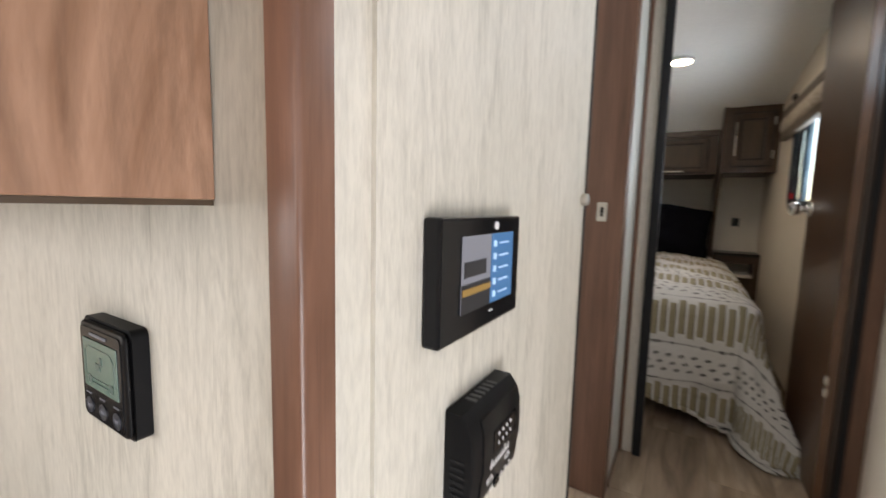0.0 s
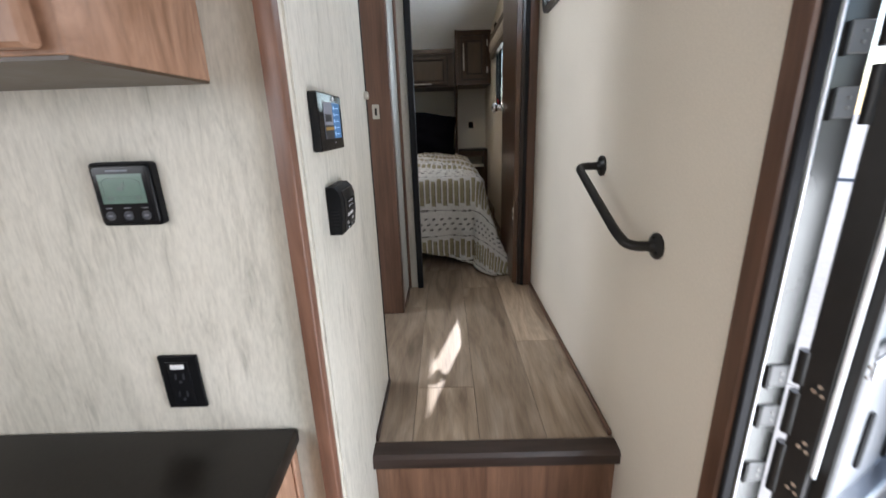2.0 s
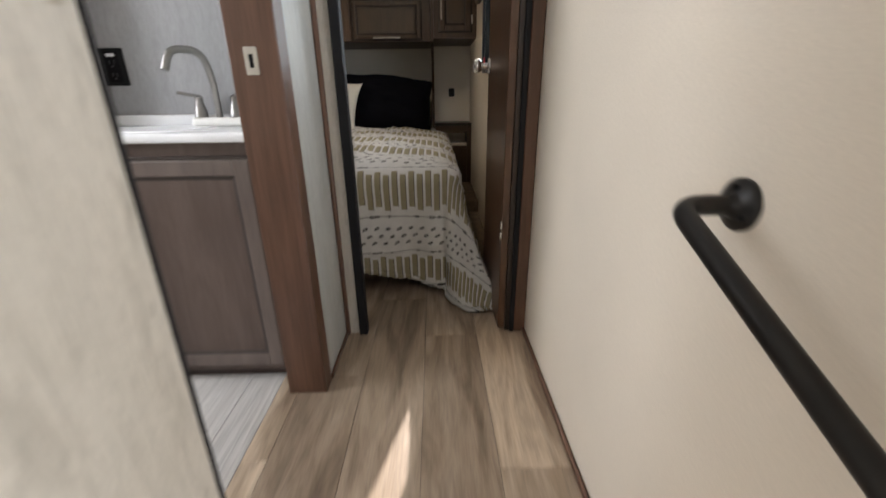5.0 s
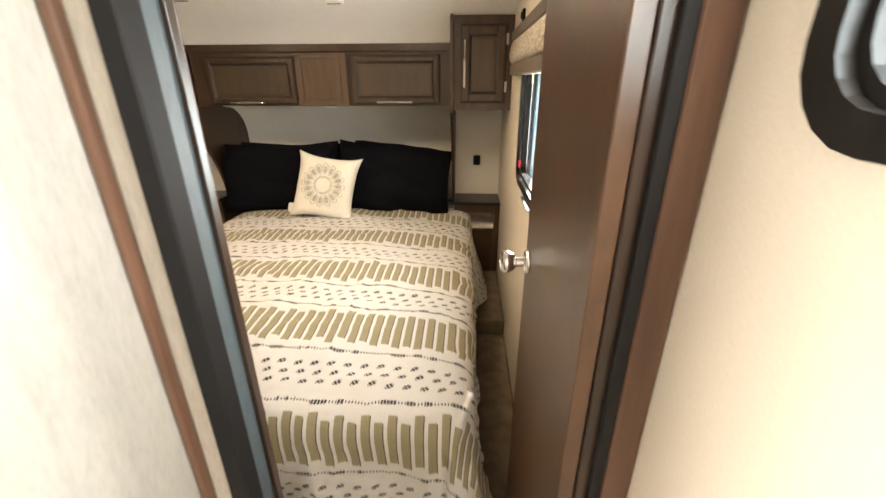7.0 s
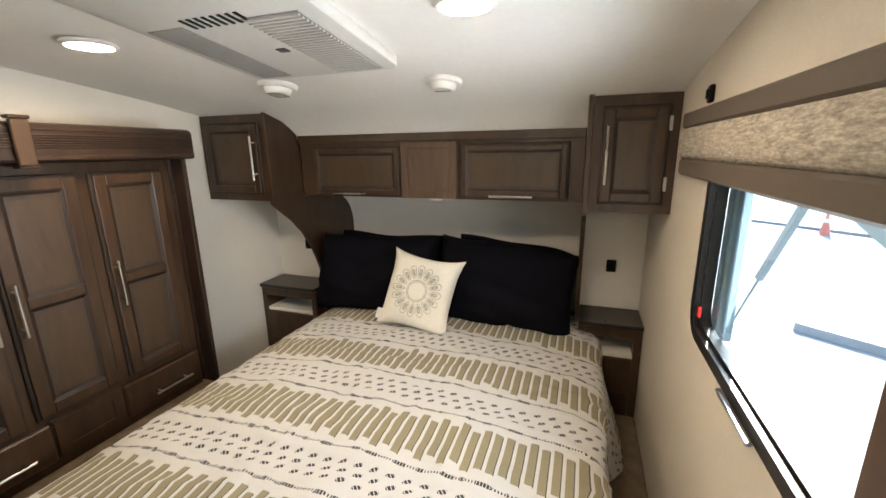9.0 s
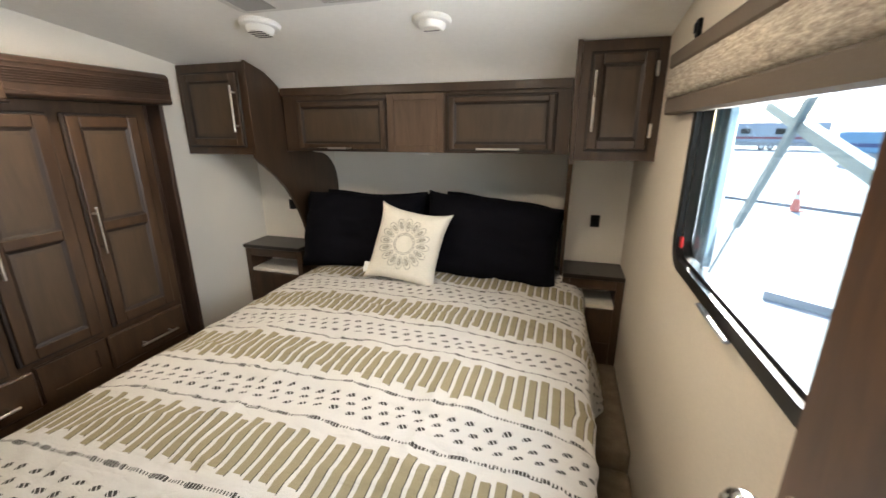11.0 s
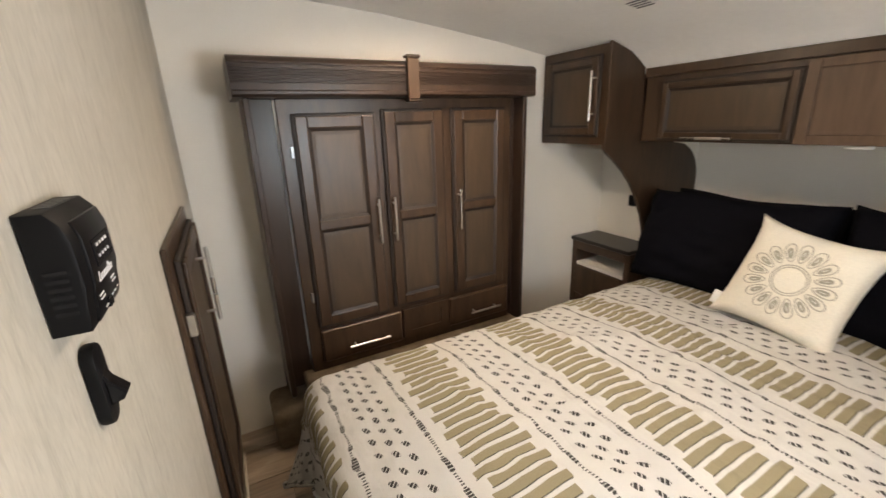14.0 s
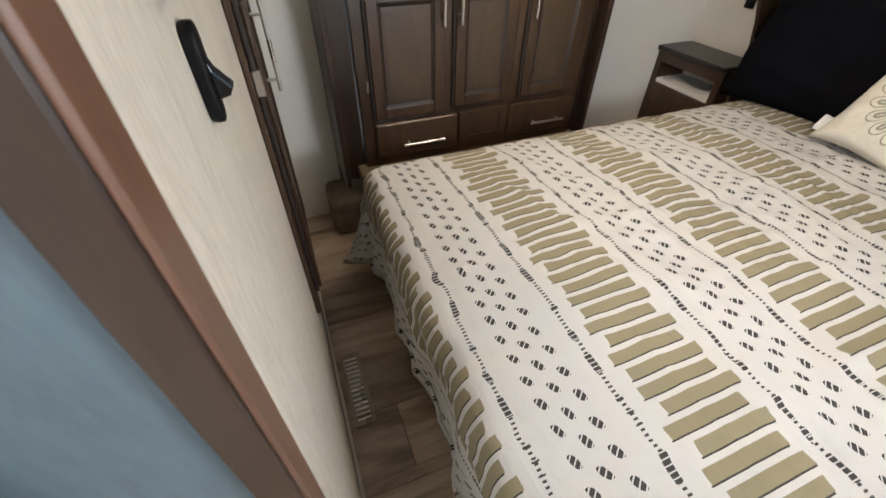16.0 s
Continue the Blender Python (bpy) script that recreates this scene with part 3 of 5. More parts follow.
# ---- bathroom latch ----
enter(False)
strike = thing("strike_plate", (0.236, 2.094, 0.96), "small metal strike plate in the jamb board", "strike plate")
part("plate", ring(rounded(0.221, 0.930, 0.251, 0.990, 0.004), rounded(0.231, 0.945, 0.241, 0.975, 0.002), 1, 2.0915, 2.0945), M_NICKEL, strike)
part("slot", box((0.2315, 2.0922, 0.946), (0.2405, 2.0944, 0.974)), M_BLACK, strike)
latch = thing("sliding_door_latch", (0.28, 1.545, 0.985), "small metal latch on the wall end", "latch")
part("bolt", cyl((0.285, 1.5345, 0.985), (0.285, 1.556, 0.985), 0.006, 14), M_NICKEL, latch, smooth=40)
part("pull", cyl((X_HALL + 0.0005, 1.505, 0.985), (X_HALL + 0.012, 1.505, 0.985), 0.011, 20, bevel=0.002), M_NICKEL, latch, smooth=40)

# ---- windows ----
def wall_window(name, x, xo, y0, y1, z0, z1, r, label, slide=None):
    w = thing(name, (x, (y0 + y1) / 2, z0), label, "window", kind="structure")
    f = 0.024
    part("window_frame", ring(rounded(y0 - f, z0 - f, y1 + f, z1 + f, r + f), rounded(y0 + 0.004, z0 + 0.004, y1 - 0.004, z1 - 0.004, r), 0, x - 0.014, x - 0.001), M_BLACKMETAL, w, "black rounded metal frame")
    part("window_liner", ring(rounded(y0 + 0.002, z0 + 0.002, y1 - 0.002, z1 - 0.002, r), rounded(y0 + 0.012, z0 + 0.012, y1 - 0.012, z1 - 0.012, r), 0, x, xo - 0.001), M_BLACKMETAL, w)
    bm = box((xo - 0.012, y0 + 0.010, z0 + 0.010), (xo - 0.009, y1 - 0.010, z1 - 0.010))
    p = part("pane", bm, M_GLASS, w)
    p.visible_shadow = False
    if slide:
        part("mullion", box((1.030, slide - 0.014, z0 + 0.012), (1.050, slide + 0.014, z1 - 0.012), 0.003), M_BLACKMETAL, w)
    return w

wall_window("window_1", XR, 1.06, 1.60, 2.30, 1.375, 1.70, 0.05, "small black-framed hallway window with rounded corners")
enter(True)
win2 = wall_window("window_2", XRB, XOB, 3.19, 3.905, 1.045, 1.47, 0.05, "black-framed bedroom window with rounded corners")
M_SASH = plain("teal_grey_sash", (0.16, 0.21, 0.24), 0.4, 0.3)
part("sash", box((0.972, 3.862, 1.050), (0.985, 3.900, 1.465), 0.003), M_SASH, win2, "grey sliding sash frame")
part("sash", box((0.972, 3.800, 1.050), (0.992, 3.832, 1.465), 0.003), M_SASH, win2, "grey sliding sash frame")
part("sash", box((0.976, 3.8325, 1.050), (0.979, 3.8615, 1.465)), plain("pale_grey_gasket", (0.30, 0.36, 0.38), 0.5), win2)
part("tag", box((0.936, 3.872, 1.075), (0.944, 3.884, 1.105), 0.002), plain("red_plastic", (0.6, 0.02, 0.02), 0.4), win2, "small red release tag")
part("latch", box((0.916, 3.45, 1.018), (0.929, 3.62, 1.026), 0.003), M_ALU, win2, "bright metal sill latch")

# valance with a folded shade
n = Nodes("woven_shade", 0.8)
a = n.noise(n.coord((1, 18, 120)), 1.0, 3, 0.6)
b = n.noise(n.coord((1, 60, 240)), 1.0, 3, 0.7)
n.colour(n.ramp(n.mix(0.5, a, b), ((0.30, (0.14, 0.11, 0.085)), (0.48, (0.36, 0.31, 0.25)), (0.62, (0.58, 0.52, 0.43))))).bump(a, 0.5, 0.004)
M_SHADE = n.m
val = thing("window_valance", (0.93, 3.7, 1.42), "taupe fabric valance with a rolled woven shade over the window", "valance")
part("top_band", box((0.915, 3.205, 1.553), (XRB - 0.0005, 4.225, 1.598), 0.006), M_TAUPE, val, "taupe upper band")
shade = [(0.918, 1.4655), (0.908, 1.480), (0.906, 1.505), (0.910, 1.530), (0.918, 1.5525), (XRB - 0.001, 1.5525), (XRB - 0.001, 1.4655)]
part("shade", prism([(u, v) for u, v in shade], 1, 3.207, 4.200), M_SHADE, val, "beige woven shade", smooth=60)
part("bottom_band", box((0.910, 3.202, 1.418), (XRB - 0.0005, 4.185, 1.465), 0.006), M_TAUPE, val, "taupe lower band")

def wall_switch(m, label, w=0.045, h=0.062):
    s = thing("wall_switch", m.translation, label, "switch")
    p = plaque(s, "plate", m, w, h, 0.012, M_BLACK, 0.004)
    plaque(p, "rocker", m @ Matrix.Translation((0, -0.012, 0)), w * 0.5, h * 0.55, 0.005, M_BLACKGLOSS, 0.002)
    return s

wall_switch(facing(XRB - 0.001, 4.04, 1.632, -90), "small black sensor above the valance", 0.028, 0.045)
wall_switch(facing(0.796, Y_BACK - 0.001, 0.922, 0), "black wall switch beside the bed")
wall_switch(facing(-1.021, Y_BACK - 0.001, 0.922, 0), "black wall switch beside the bed")

# ---- kitchen counter and cupboards ----
enter(False)
kit = thing("base_cabinet", (-0.6, 0.7, ZL), "cherry-brown base cabinet under the dark counter", "cabinet")
body = part("body", box((-2.0, 0.53, ZL + 0.005), (0.222, 0.884, 0.318), 0.002), M_CHERRY, kit)
part("edge_strip", box((0.2225, 0.862, ZL + 0.005), (0.229, 0.8835, 0.318), 0.002), M_CHERRY, kit)
part("corner_post", box((0.200, 0.520, ZL + 0.005), (0.229, 0.545, 0.318), 0.003), M_CHERRY, kit)
part("drawer_front", box((-0.40, 0.512, 0.12), (0.190, 0.5295, 0.30), 0.004), M_CHERRY, kit)
part("door", box((-0.40, 0.512, ZL + 0.1), (0.190, 0.5295, 0.105), 0.004), M_CHERRY, kit)
c = [(-2.0, 0.884), (0.236, 0.884), (0.251, 0.53)] + [(0.209 + 0.042 * math.cos(radians(a)), 0.520 + 0.042 * math.sin(radians(a))) for a in (0, -20, -45, -70, -90)] + [(-2.0, 0.478)]
ctop = thing("countertop", (-0.6, 0.69, 0.319), "dark brown laminate countertop with a rounded corner", "countertop")
part("slab", prism(c, 2, 0.3185, 0.360, 0.010), M_COUNTER, ctop, smooth=40)
upper = thing("upper_cabinet", (-0.5, 0.75, 0.962), "cherry-brown wall cupboard above the counter", "cabinet")
part("body", box((-2.0, 0.650, 0.968), (0.193, 0.884, 1.80), 0.001), M_CHERRY, upper)
part("bottom_panel", box((-2.0, 0.652, 0.964), (0.192, 0.883, 0.9678)), M_CABP, upper, "taupe underside panel")
part("door", box((-0.42, 0.630, 0.972), (0.176, 0.6495, 1.78), 0.004), M_CHERRY, upper)
tag = thing("paper_tag", (0.2235, 0.64, 0.0), "white paper tag on the cabinet side", "tag")
part("sheet", box((0.2226, 0.620, -0.075), (0.2238, 0.680, 0.072)), M_PAPER, tag)
sw = thing("pump_switch", (0.2225, 0.74, -0.03), "small black switch on the cabinet side", "switch")
part("plate", box((0.2226, 0.700, -0.135), (0.232, 0.735, -0.070), 0.003), M_BLACK, sw)
part("rocker", box((0.2322, 0.709, -0.118), (0.238, 0.726, -0.087), 0.002), M_BLACKGLOSS, sw)
binn = thing("storage_bin", (0.27, 0.77, ZL), "dark grey plastic bin standing beside the cabinet", "bin")
prf = [(0.236, ZL + 0.001), (0.236, -0.085), (0.242, -0.076), (0.250, -0.082), (0.254, -0.105), (0.262, -0.24), (0.268, ZL + 0.001)]
part("body", prism(prf, 1, 0.735, 0.855, 0.004), M_GREYPLASTIC, binn, smooth=40)

# ---- wall devices ----
M_LCD = plain("grey_green_lcd", (0.120, 0.185, 0.150), 0.15, spread=0.10)
M_INK = plain("faint_lcd_ink", (0.082, 0.125, 0.105), 0.3)
M_GREYINK = plain("dim_grey_ink", (0.16, 0.165, 0.19), 0.4)
M_WHITEINK = plain("white_ink", (0.75, 0.75, 0.75), 0.5)

def txt_bar(parent, m, x, z, w, h, mat, name="mark"):
    return plaque(parent, name, m @ Matrix.Translation((x, 0, z)), w, h, 0.0006, mat, 0.0)

th = thing("tank_monitor", (0.038, Y_KIT, 0.80), "black square tank monitor with a grey-green display and three round buttons", "monitor")
m = facing(0.037, Y_KIT - 0.0005, 0.809, 0)
bm = prism(rounded(-0.048, -0.049, 0.048, 0.049, 0.007, 5), 1, -0.0125, 0)
bm.transform(m)
case = part("case", bm, M_BLACK, th, smooth=35)
bm = prism(rounded(-0.0455, -0.0465, 0.0455, 0.0465, 0.008, 5), 1, -0.0175, -0.0126, 0.0028)
bm.transform(m)
part("rim", bm, M_BLACKSATIN, case, "rounded satin rim", smooth=50)
mm = m @ Matrix.Translation((0, -0.0176, 0))
bm = prism(rounded(-0.0400, -0.0420, 0.0400, 0.0420, 0.005, 5), 1, -0.0010, 0)
bm.transform(mm)
part("bezel", bm, M_BLACKGLOSS, case)
mm = mm @ Matrix.Translation((0, -0.0011, 0))
plaque(case, "display", mm @ Matrix.Translation((0, 0, 0.0095)), 0.068, 0.045, 0.0006, M_LCD, 0.0)
m3 = mm @ Matrix.Translation((0, -0.0007, 0))
# a faint trailer outline with two tanks on the display
bm = tube([(-0.029, 0, -0.003), (-0.029, 0, 0.021), (-0.022, 0, 0.026), (0.022, 0, 0.025), (0.029, 0, 0.019), (0.029, 0, -0.003), (-0.029, 0, -0.003)], 0.00045, 5)
bm.transform(m3)
part("mark", bm, M_INK, case)
for x in (-0.021, 0.022):
    part("mark", lathe(((0.0044, 0.0), (0.0044, 0.0004), (0.0028, 0.0004), (0.0026, 0.0001)), m3 @ pose(x, 0, -0.005, 90, 0, 0), 16), M_INK, case)
for x, z, w, h in ((0.0, 0.012, 0.014, 0.0012), (-0.003, 0.009, 0.010, 0.005), (0.003, 0.016, 0.004, 0.006), (0, -0.0065, 0.030, 0.0008)):
    txt_bar(case, m3, x, z, w, h, M_INK)
txt_bar(case, mm, -0.002, 0.0370, 0.034, 0.0024, M_GREYINK)
M_BUTTON = plain("dark_blue_grey_button", (0.030, 0.032, 0.042), 0.3)
for x in (-0.028, 0.0, 0.028):
    b = lathe(((0.0074, 0.0), (0.0074, 0.0006), (0.0062, 0.0006), (0.0060, 0.0002), (0.001, 0.0002)), mm @ pose(x, 0, -0.032, 90, 0, 0), 20)
    part("button", b, M_BUTTON, case, smooth=20)
    txt_bar(case, mm @ Matrix.Translation((0, -0.0003, 0)), x, -0.032, 0.0060, 0.0030, M_GREYINK)
    txt_bar(case, mm, x, -0.0200, 0.010, 0.0012, M_GREYINK)

def outlet(x, z, y, turn=0, label="black wall outlet with two sockets"):
    o = thing("wall_outlet", (x, y, z), label, "outlet")
    m = facing(x, y, z, turn)
    p = plaque(o, "plate", m, 0.070, 0.108, 0.006, M_BLACK, 0.002)
    m = m @ Matrix.Translation((0, -0.006, 0))
    f = plaque(p, "face", m, 0.040, 0.088, 0.003, M_BLACKGLOSS, 0.001)
    m = m @ Matrix.Translation((0, -0.0030, 0))
    txt_bar(p, m, 0, 0.034, 0.024, 0.009, M_WHITEINK, "sticker")
    for z in (0.014, -0.022):
        for dx, h in ((-0.007, 0.010), (0.007, 0.012)):
            txt_bar(p, m, dx, z, 0.0022, h, M_GREYPLASTIC, "slot")
        txt_bar(p, m, 0, z - 0.011, 0.005, 0.005, M_GREYPLASTIC, "slot")
    return o

outlet(0.0435, 0.466, Y_KIT - 0.0005)

# control screen on the hall wall
ctl = thing("control_screen", (X_HALL, 1.058, 0.908), "glossy black touch control screen showing a blue menu", "touch screen")
m = facing(X_HALL + 0.0005, 1.060, 0.908, 90)
case = plaque(ctl, "case", m, 0.164, 0.102, 0.016, M_BLACKGLOSS, 0.0028)
mm = m @ Matrix.Translation((0, -0.0165, 0)) @ Matrix.Diagonal((0.74, 1, 0.72, 1)) @ Matrix.Translation((0.006, 0, 0.002))
M_SCRBLUE = glow("screen_blue", (0.030, 0.105, 0.23), 0.38)
M_SCRGREY = glow("screen_grey", (0.16, 0.165, 0.19), 0.20)
M_SCRDARK = glow("screen_dark", (0.016, 0.016, 0.018), 0.3)
M_SCROCHRE = glow("screen_ochre", (0.22, 0.135, 0.035), 0.18)
M_SCRPALE = glow("screen_pale", (0.28, 0.42, 0.60), 0.45)
txt_bar(case, mm, 0, 0.002, 0.146, 0.090, M_SCRGREY, "display")
m2 = mm @ Matrix.Translation((0, -0.0007, 0))
txt_bar(case, m2, 0.038, 0.002, 0.070, 0.090, M_SCRBLUE, "menu")
txt_bar(case, m2, -0.036, -0.026, 0.074, 0.034, M_SCRDARK, "picture")
txt_bar(case, m2 @ Matrix.Translation((0, -0.0007, 0)), -0.036, -0.018, 0.074, 0.008, M_SCROCHRE, "picture")
txt_bar(case, m2, -0.040, 0.008, 0.056, 0.018, M_SCRDARK, "picture")
m3 = m2 @ Matrix.Translation((0, -0.0007, 0))
for k in range(5):
    txt_bar(case, m3, 0.012, 0.034 - 0.0165 * k, 0.008, 0.008, M_SCRPALE, "icon")
    txt_bar(case, m3, 0.040, 0.034 - 0.0165 * k, 0.030, 0.0022, M_SCRPALE, "mark")
b = lathe(((0.0055, 0.0), (0.0055, 0.001), (0.001, 0.0012)), mm @ pose(0.018, 0, 0.057, 90, 0, 0), 16)
part("emblem", b, M_WHITEINK, case)
txt_bar(case, mm, 0.008, -0.0535, 0.010, 0.002, M_WHITEINK)

def alarm(m, label, w=0.112, h=0.094, k=1.0):
    """A gas alarm with a bulged face and slatted side."""
    a = thing("gas_alarm", m.translation, label, "alarm")
    d = 0.029
    prf = [(0, h * 0.5), (-d * 0.6, h * 0.5), (-d * 0.86, h * 0.40), (-d * 0.985, h * 0.26), (-d, h * 0.12), (-d, -h * 0.14), (-d * 0.93, -h * 0.26), (-d * 0.90, -h * 0.40), (-d * 0.83, -h * 0.5), (0, -h * 0.5)]
    bm = prism(prf, 0, -w / 2, w / 2, 0.003)
    bm.transform(m)
    case = part("case", bm, M_BLACK, a, smooth=35)
    face = [(y - 0.0022, z * 0.97) for y, z in prf[2:-1]] + [(-d * 0.5, -h * 0.47), (-d * 0.5, h * 0.40)]
    bm = prism(face, 0, -w * 0.33, w * 0.47, 0.0015)
    bm.transform(m)
    part("face", bm, M_BLACKSATIN, case, "satin black sculpted front", smooth=35)
    f = m @ Matrix.Translation((0, -d - 0.0024, 0))
    plaque(case, "recess", f @ Matrix.Translation((0.010, 0.0004, 0.007)), 0.054, 0.022, 0.0010, M_BLACKGLOSS, 0.0)
    for r in range(2):
        for k in range(4):
            txt_bar(case, f @ Matrix.Translation((0, -0.0008, 0)), -0.007 + 0.0095 * k, 0.0125 - 0.0095 * r, 0.0034 if r == 0 else 0.0022, 0.0024, M_WHITEINK, "vent")
    # a slanting maker's emblem as plain strokes
    for k in range(9):
        tall = 0.0085 if k in (0, 6) else 0.0045
        bm = box((-0.0005, -0.0006, -tall / 2), (0.0005, 0, tall / 2))
        bm.transform(f @ pose(-0.022 + 0.0052 * k, 0, -0.0125 + (0.001 if k in (0, 6) else 0), 0, 24, 0))
        part("emblem", bm, M_WHITEINK, case)
    txt_bar(case, f, -0.001, -0.0150, 0.042, 0.0009, M_WHITEINK, "emblem")
    for x, z, w2 in ((-0.024, -0.0265, 0.018), (-0.022, -0.030, 0.020), (0.026, -0.0245, 0.018), (0.028, -0.028, 0.018), (-0.018, -0.039, 0.012), (0.010, -0.037, 0.007), (0.022, -0.037, 0.007), (0.034, -0.036, 0.006)):
        txt_bar(case, m @ Matrix.Translation((0, -d * 0.935 - 0.0022, 0)), x * 0.85, z, w2 * 0.7, 0.0011, M_WHITEINK)
    plaque(case, "button", m @ Matrix.Translation((-0.004, -d * 0.90 - 0.002, -h * 0.41)), 0.012, 0.008, 0.003, M_BLACKGLOSS, 0.002)
    for k in range(6):
        bm = box((-w / 2 - 0.0008, -0.021, -h * 0.32 + k * 0.0065), (-w / 2 + 0.001, -0.007, -h * 0.32 + 0.003 + k * 0.0065))
        bm.transform(m)
        part("slat", bm, M_BLACKGLOSS, case)
        bm = box((-w * 0.25 + k * 0.009, -0.016, h / 2 - 0.001), (-w * 0.25 + 0.005 + k * 0.009, -0.005, h / 2 + 0.0008))
        bm.transform(m)
        part("slat", bm, M_GREYPLASTIC, case)
    return a

alarm(facing(X_HALL + 0.0005, 1.074, 0.742, 90), "black gas alarm with white markings below the control screen")

# ---- grab rail ----
rail = thing("grab_rail", (0.94, 1.30, 0.59), "bent black steel grab rail on the cream wall", "handrail")
pts = bend([(0.985, 1.482, 0.765), (0.926, 1.482, 0.765), (0.926, 1.182, 0.645), (0.936, 1.130, 0.622), (0.985, 1.121, 0.622)], 0.040, 8)
part("bar", tube(pts, 0.0115, 16), M_BLACKMETAL, rail, smooth=50)
for y, z in ((1.482, 0.765), (1.121, 0.622)):
    part("flange", lathe(((0.030, 0.0), (0.030, 0.005), (0.026, 0.009), (0.015, 0.013), (0.0117, 0.020)), pose(0.9995, y, z, 0, -90, 0)), M_BLACKMETAL, rail, smooth=40)
    for k in range(3):
        a = radians(90 + 120 * k)
        part("screw", cyl((0.991, y + 0.020 * math.cos(a), z + 0.020 * math.sin(a)), (0.987, y + 0.020 * math.cos(a), z + 0.020 * math.sin(a)), 0.0035, 10), M_BLACKGLOSS, rail)

# ---- bathroom vanity ----
van = thing("vanity", (-0.1, 2.38, 0.0), "grey-brown vanity cabinet under a white sink top", "vanity")
part("body", box((-0.40, 2.185, 0.03), (0.189, 2.453, 0.7695), 0.002), M_VAN, van)
part("plinth", box((-0.40, 2.20, 0.0), (0.19, 2.24, 0.0295)), M_NOSING, van)
panel_door(van, facing(-0.32, 2.184, 0.05, 0), 0.485, 0.685, ((0.040, 0.60), (0.040, 0.47)), frame=0.055, mat=M_VANFRAME, pmat=M_VAN)
panel_door(van, facing(-0.40, 2.184, 0.05, 0), 0.075, 0.685, None, frame=0.02, mat=M_VANFRAME, pmat=M_VAN)
part("filler", box((0.168, 2.168, 0.03), (0.1895, 2.1845, 0.755), 0.002), M_VAN, van)
top = thing("sink", (-0.1, 2.38, 0.757), "white moulded sink top", "sink")
part("slab", box((-0.42, 2.150, 0.770), (0.189, 2.454, 0.795), 0.008, seg=2), M_SINK, top)
part("backsplash", box((-0.42, 2.435, 0.7955), (0.189, 2.454, 0.83), 0.004), M_SINK, top)
bowl = lathe(((0.155, 0.0), (0.150, 0.004), (0.135, 0.003), (0.10, 0.0015), (0.02, 0.001)), Matrix.Translation((-0.14, 2.30, 0.7952)) @ Matrix.Diagonal((1, 0.8, 1, 1)), 36)
part("basin", bowl, M_SINK, top, smooth=40)
fau = thing("sink_faucet", (-0.03, 2.41, 0.796), "chrome gooseneck sink faucet with two handles on a white base", "faucet")
part("base", box((-0.10, 2.385, 0.7955), (0.06, 2.435, 0.822), 0.010, seg=3), M_WHITEPLASTIC, fau, "white base plate")
pts = bend([(-0.02, 2.41, 0.822), (-0.02, 2.41, 0.94), (-0.025, 2.38, 1.01), (-0.08, 2.32, 1.01), (-0.095, 2.305, 0.955)], 0.06, 8)
part("spout", tube(pts, 0.0105, 14), M_DARKNICKEL, fau, smooth=50)
for x in (-0.075, 0.035):
    h = part("valve", lathe(((0.020, 0.0), (0.018, 0.02), (0.011, 0.045), (0.013, 0.060), (0.004, 0.066)), pose(x, 2.41, 0.8222)), M_DARKNICKEL, fau, smooth=45)
    part("lever", cyl((x, 2.41, 0.884), (x - 0.05 if x < 0 else x + 0.03, 2.39, 0.896), 0.005, 10), M_DARKNICKEL, h, smooth=45)
outlet(-0.335, 0.972, 2.4545, 0, "black wall outlet above the vanity")
mir = thing("bathroom_cupboard", (-0.62, 2.50, 0.90), "dark walnut cupboard side in the bathroom", "cabinet")
part("body", box((-1.0, 2.30, 0.86), (-0.40, 2.454, 1.78), 0.002), M_TRIM, mir)
part("leg_panel", box((-1.0, 2.32, 0.0), (-0.421, 2.454, 0.8595), 0.002), M_TRIM, mir)

# ---- bedroom: overhead cupboards ----
enter(True)
YF = 4.41
over = thing("overhead_cabinet", (-0.1, 4.634, 1.268), "taupe wooden overhead cupboard with two flap doors above the bed", "cabinet")
part("body", boxes(((SIDEP_L + 0.012, 4.640, 1.268), (SIDEP_R - 0.012, Y_HEAD - 0.001, 1.558)), ), M_CAB, over)
part("top_rail", box((SIDEP_L + 0.012, 4.622, 1.545), (SIDEP_R - 0.012, 4.6395, 1.583), 0.002), M_CAB, over)
panel_door(over, facing(-0.742, 4.639, 1.272, 0), 0.516, 0.252, ((0.135, 0.014), (0.335, 0.014)), frame=0.036, name="flap_door")
panel_door(over, facing(0.078, 4.639, 1.275, 0), 0.500, 0.256, ((0.150, 0.014), (0.345, 0.014)), frame=0.036, name="flap_door")
mid = part("middle_panel", box((-0.222, 4.622, 1.270), (0.066, 4.6395, 1.540), 0.002), M_CABM, over)
for lo, hi in (((-0.222, 4.615, 1.270), (-0.185, 4.6218, 1.540)), ((0.030, 4.615, 1.270), (0.066, 4.6218, 1.540)), ((-0.185, 4.615, 1.270), (0.030, 4.6218, 1.302)), ((-0.185, 4.615, 1.510), (0.030, 4.6218, 1.540))):
    part("moulding", box(lo, hi, 0.002), M_CABM, mid)
puck = thing("reading_lamp", (-0.06, 4.665, 1.262), "small pale puck lamp under the cupboard", "lamp")
part("lens", cyl((-0.06, 4.665, 1.2575), (-0.06, 4.665, 1.2675), 0.035, 24, bevel=0.003), M_WHITEPLASTIC, puck, smooth=40)

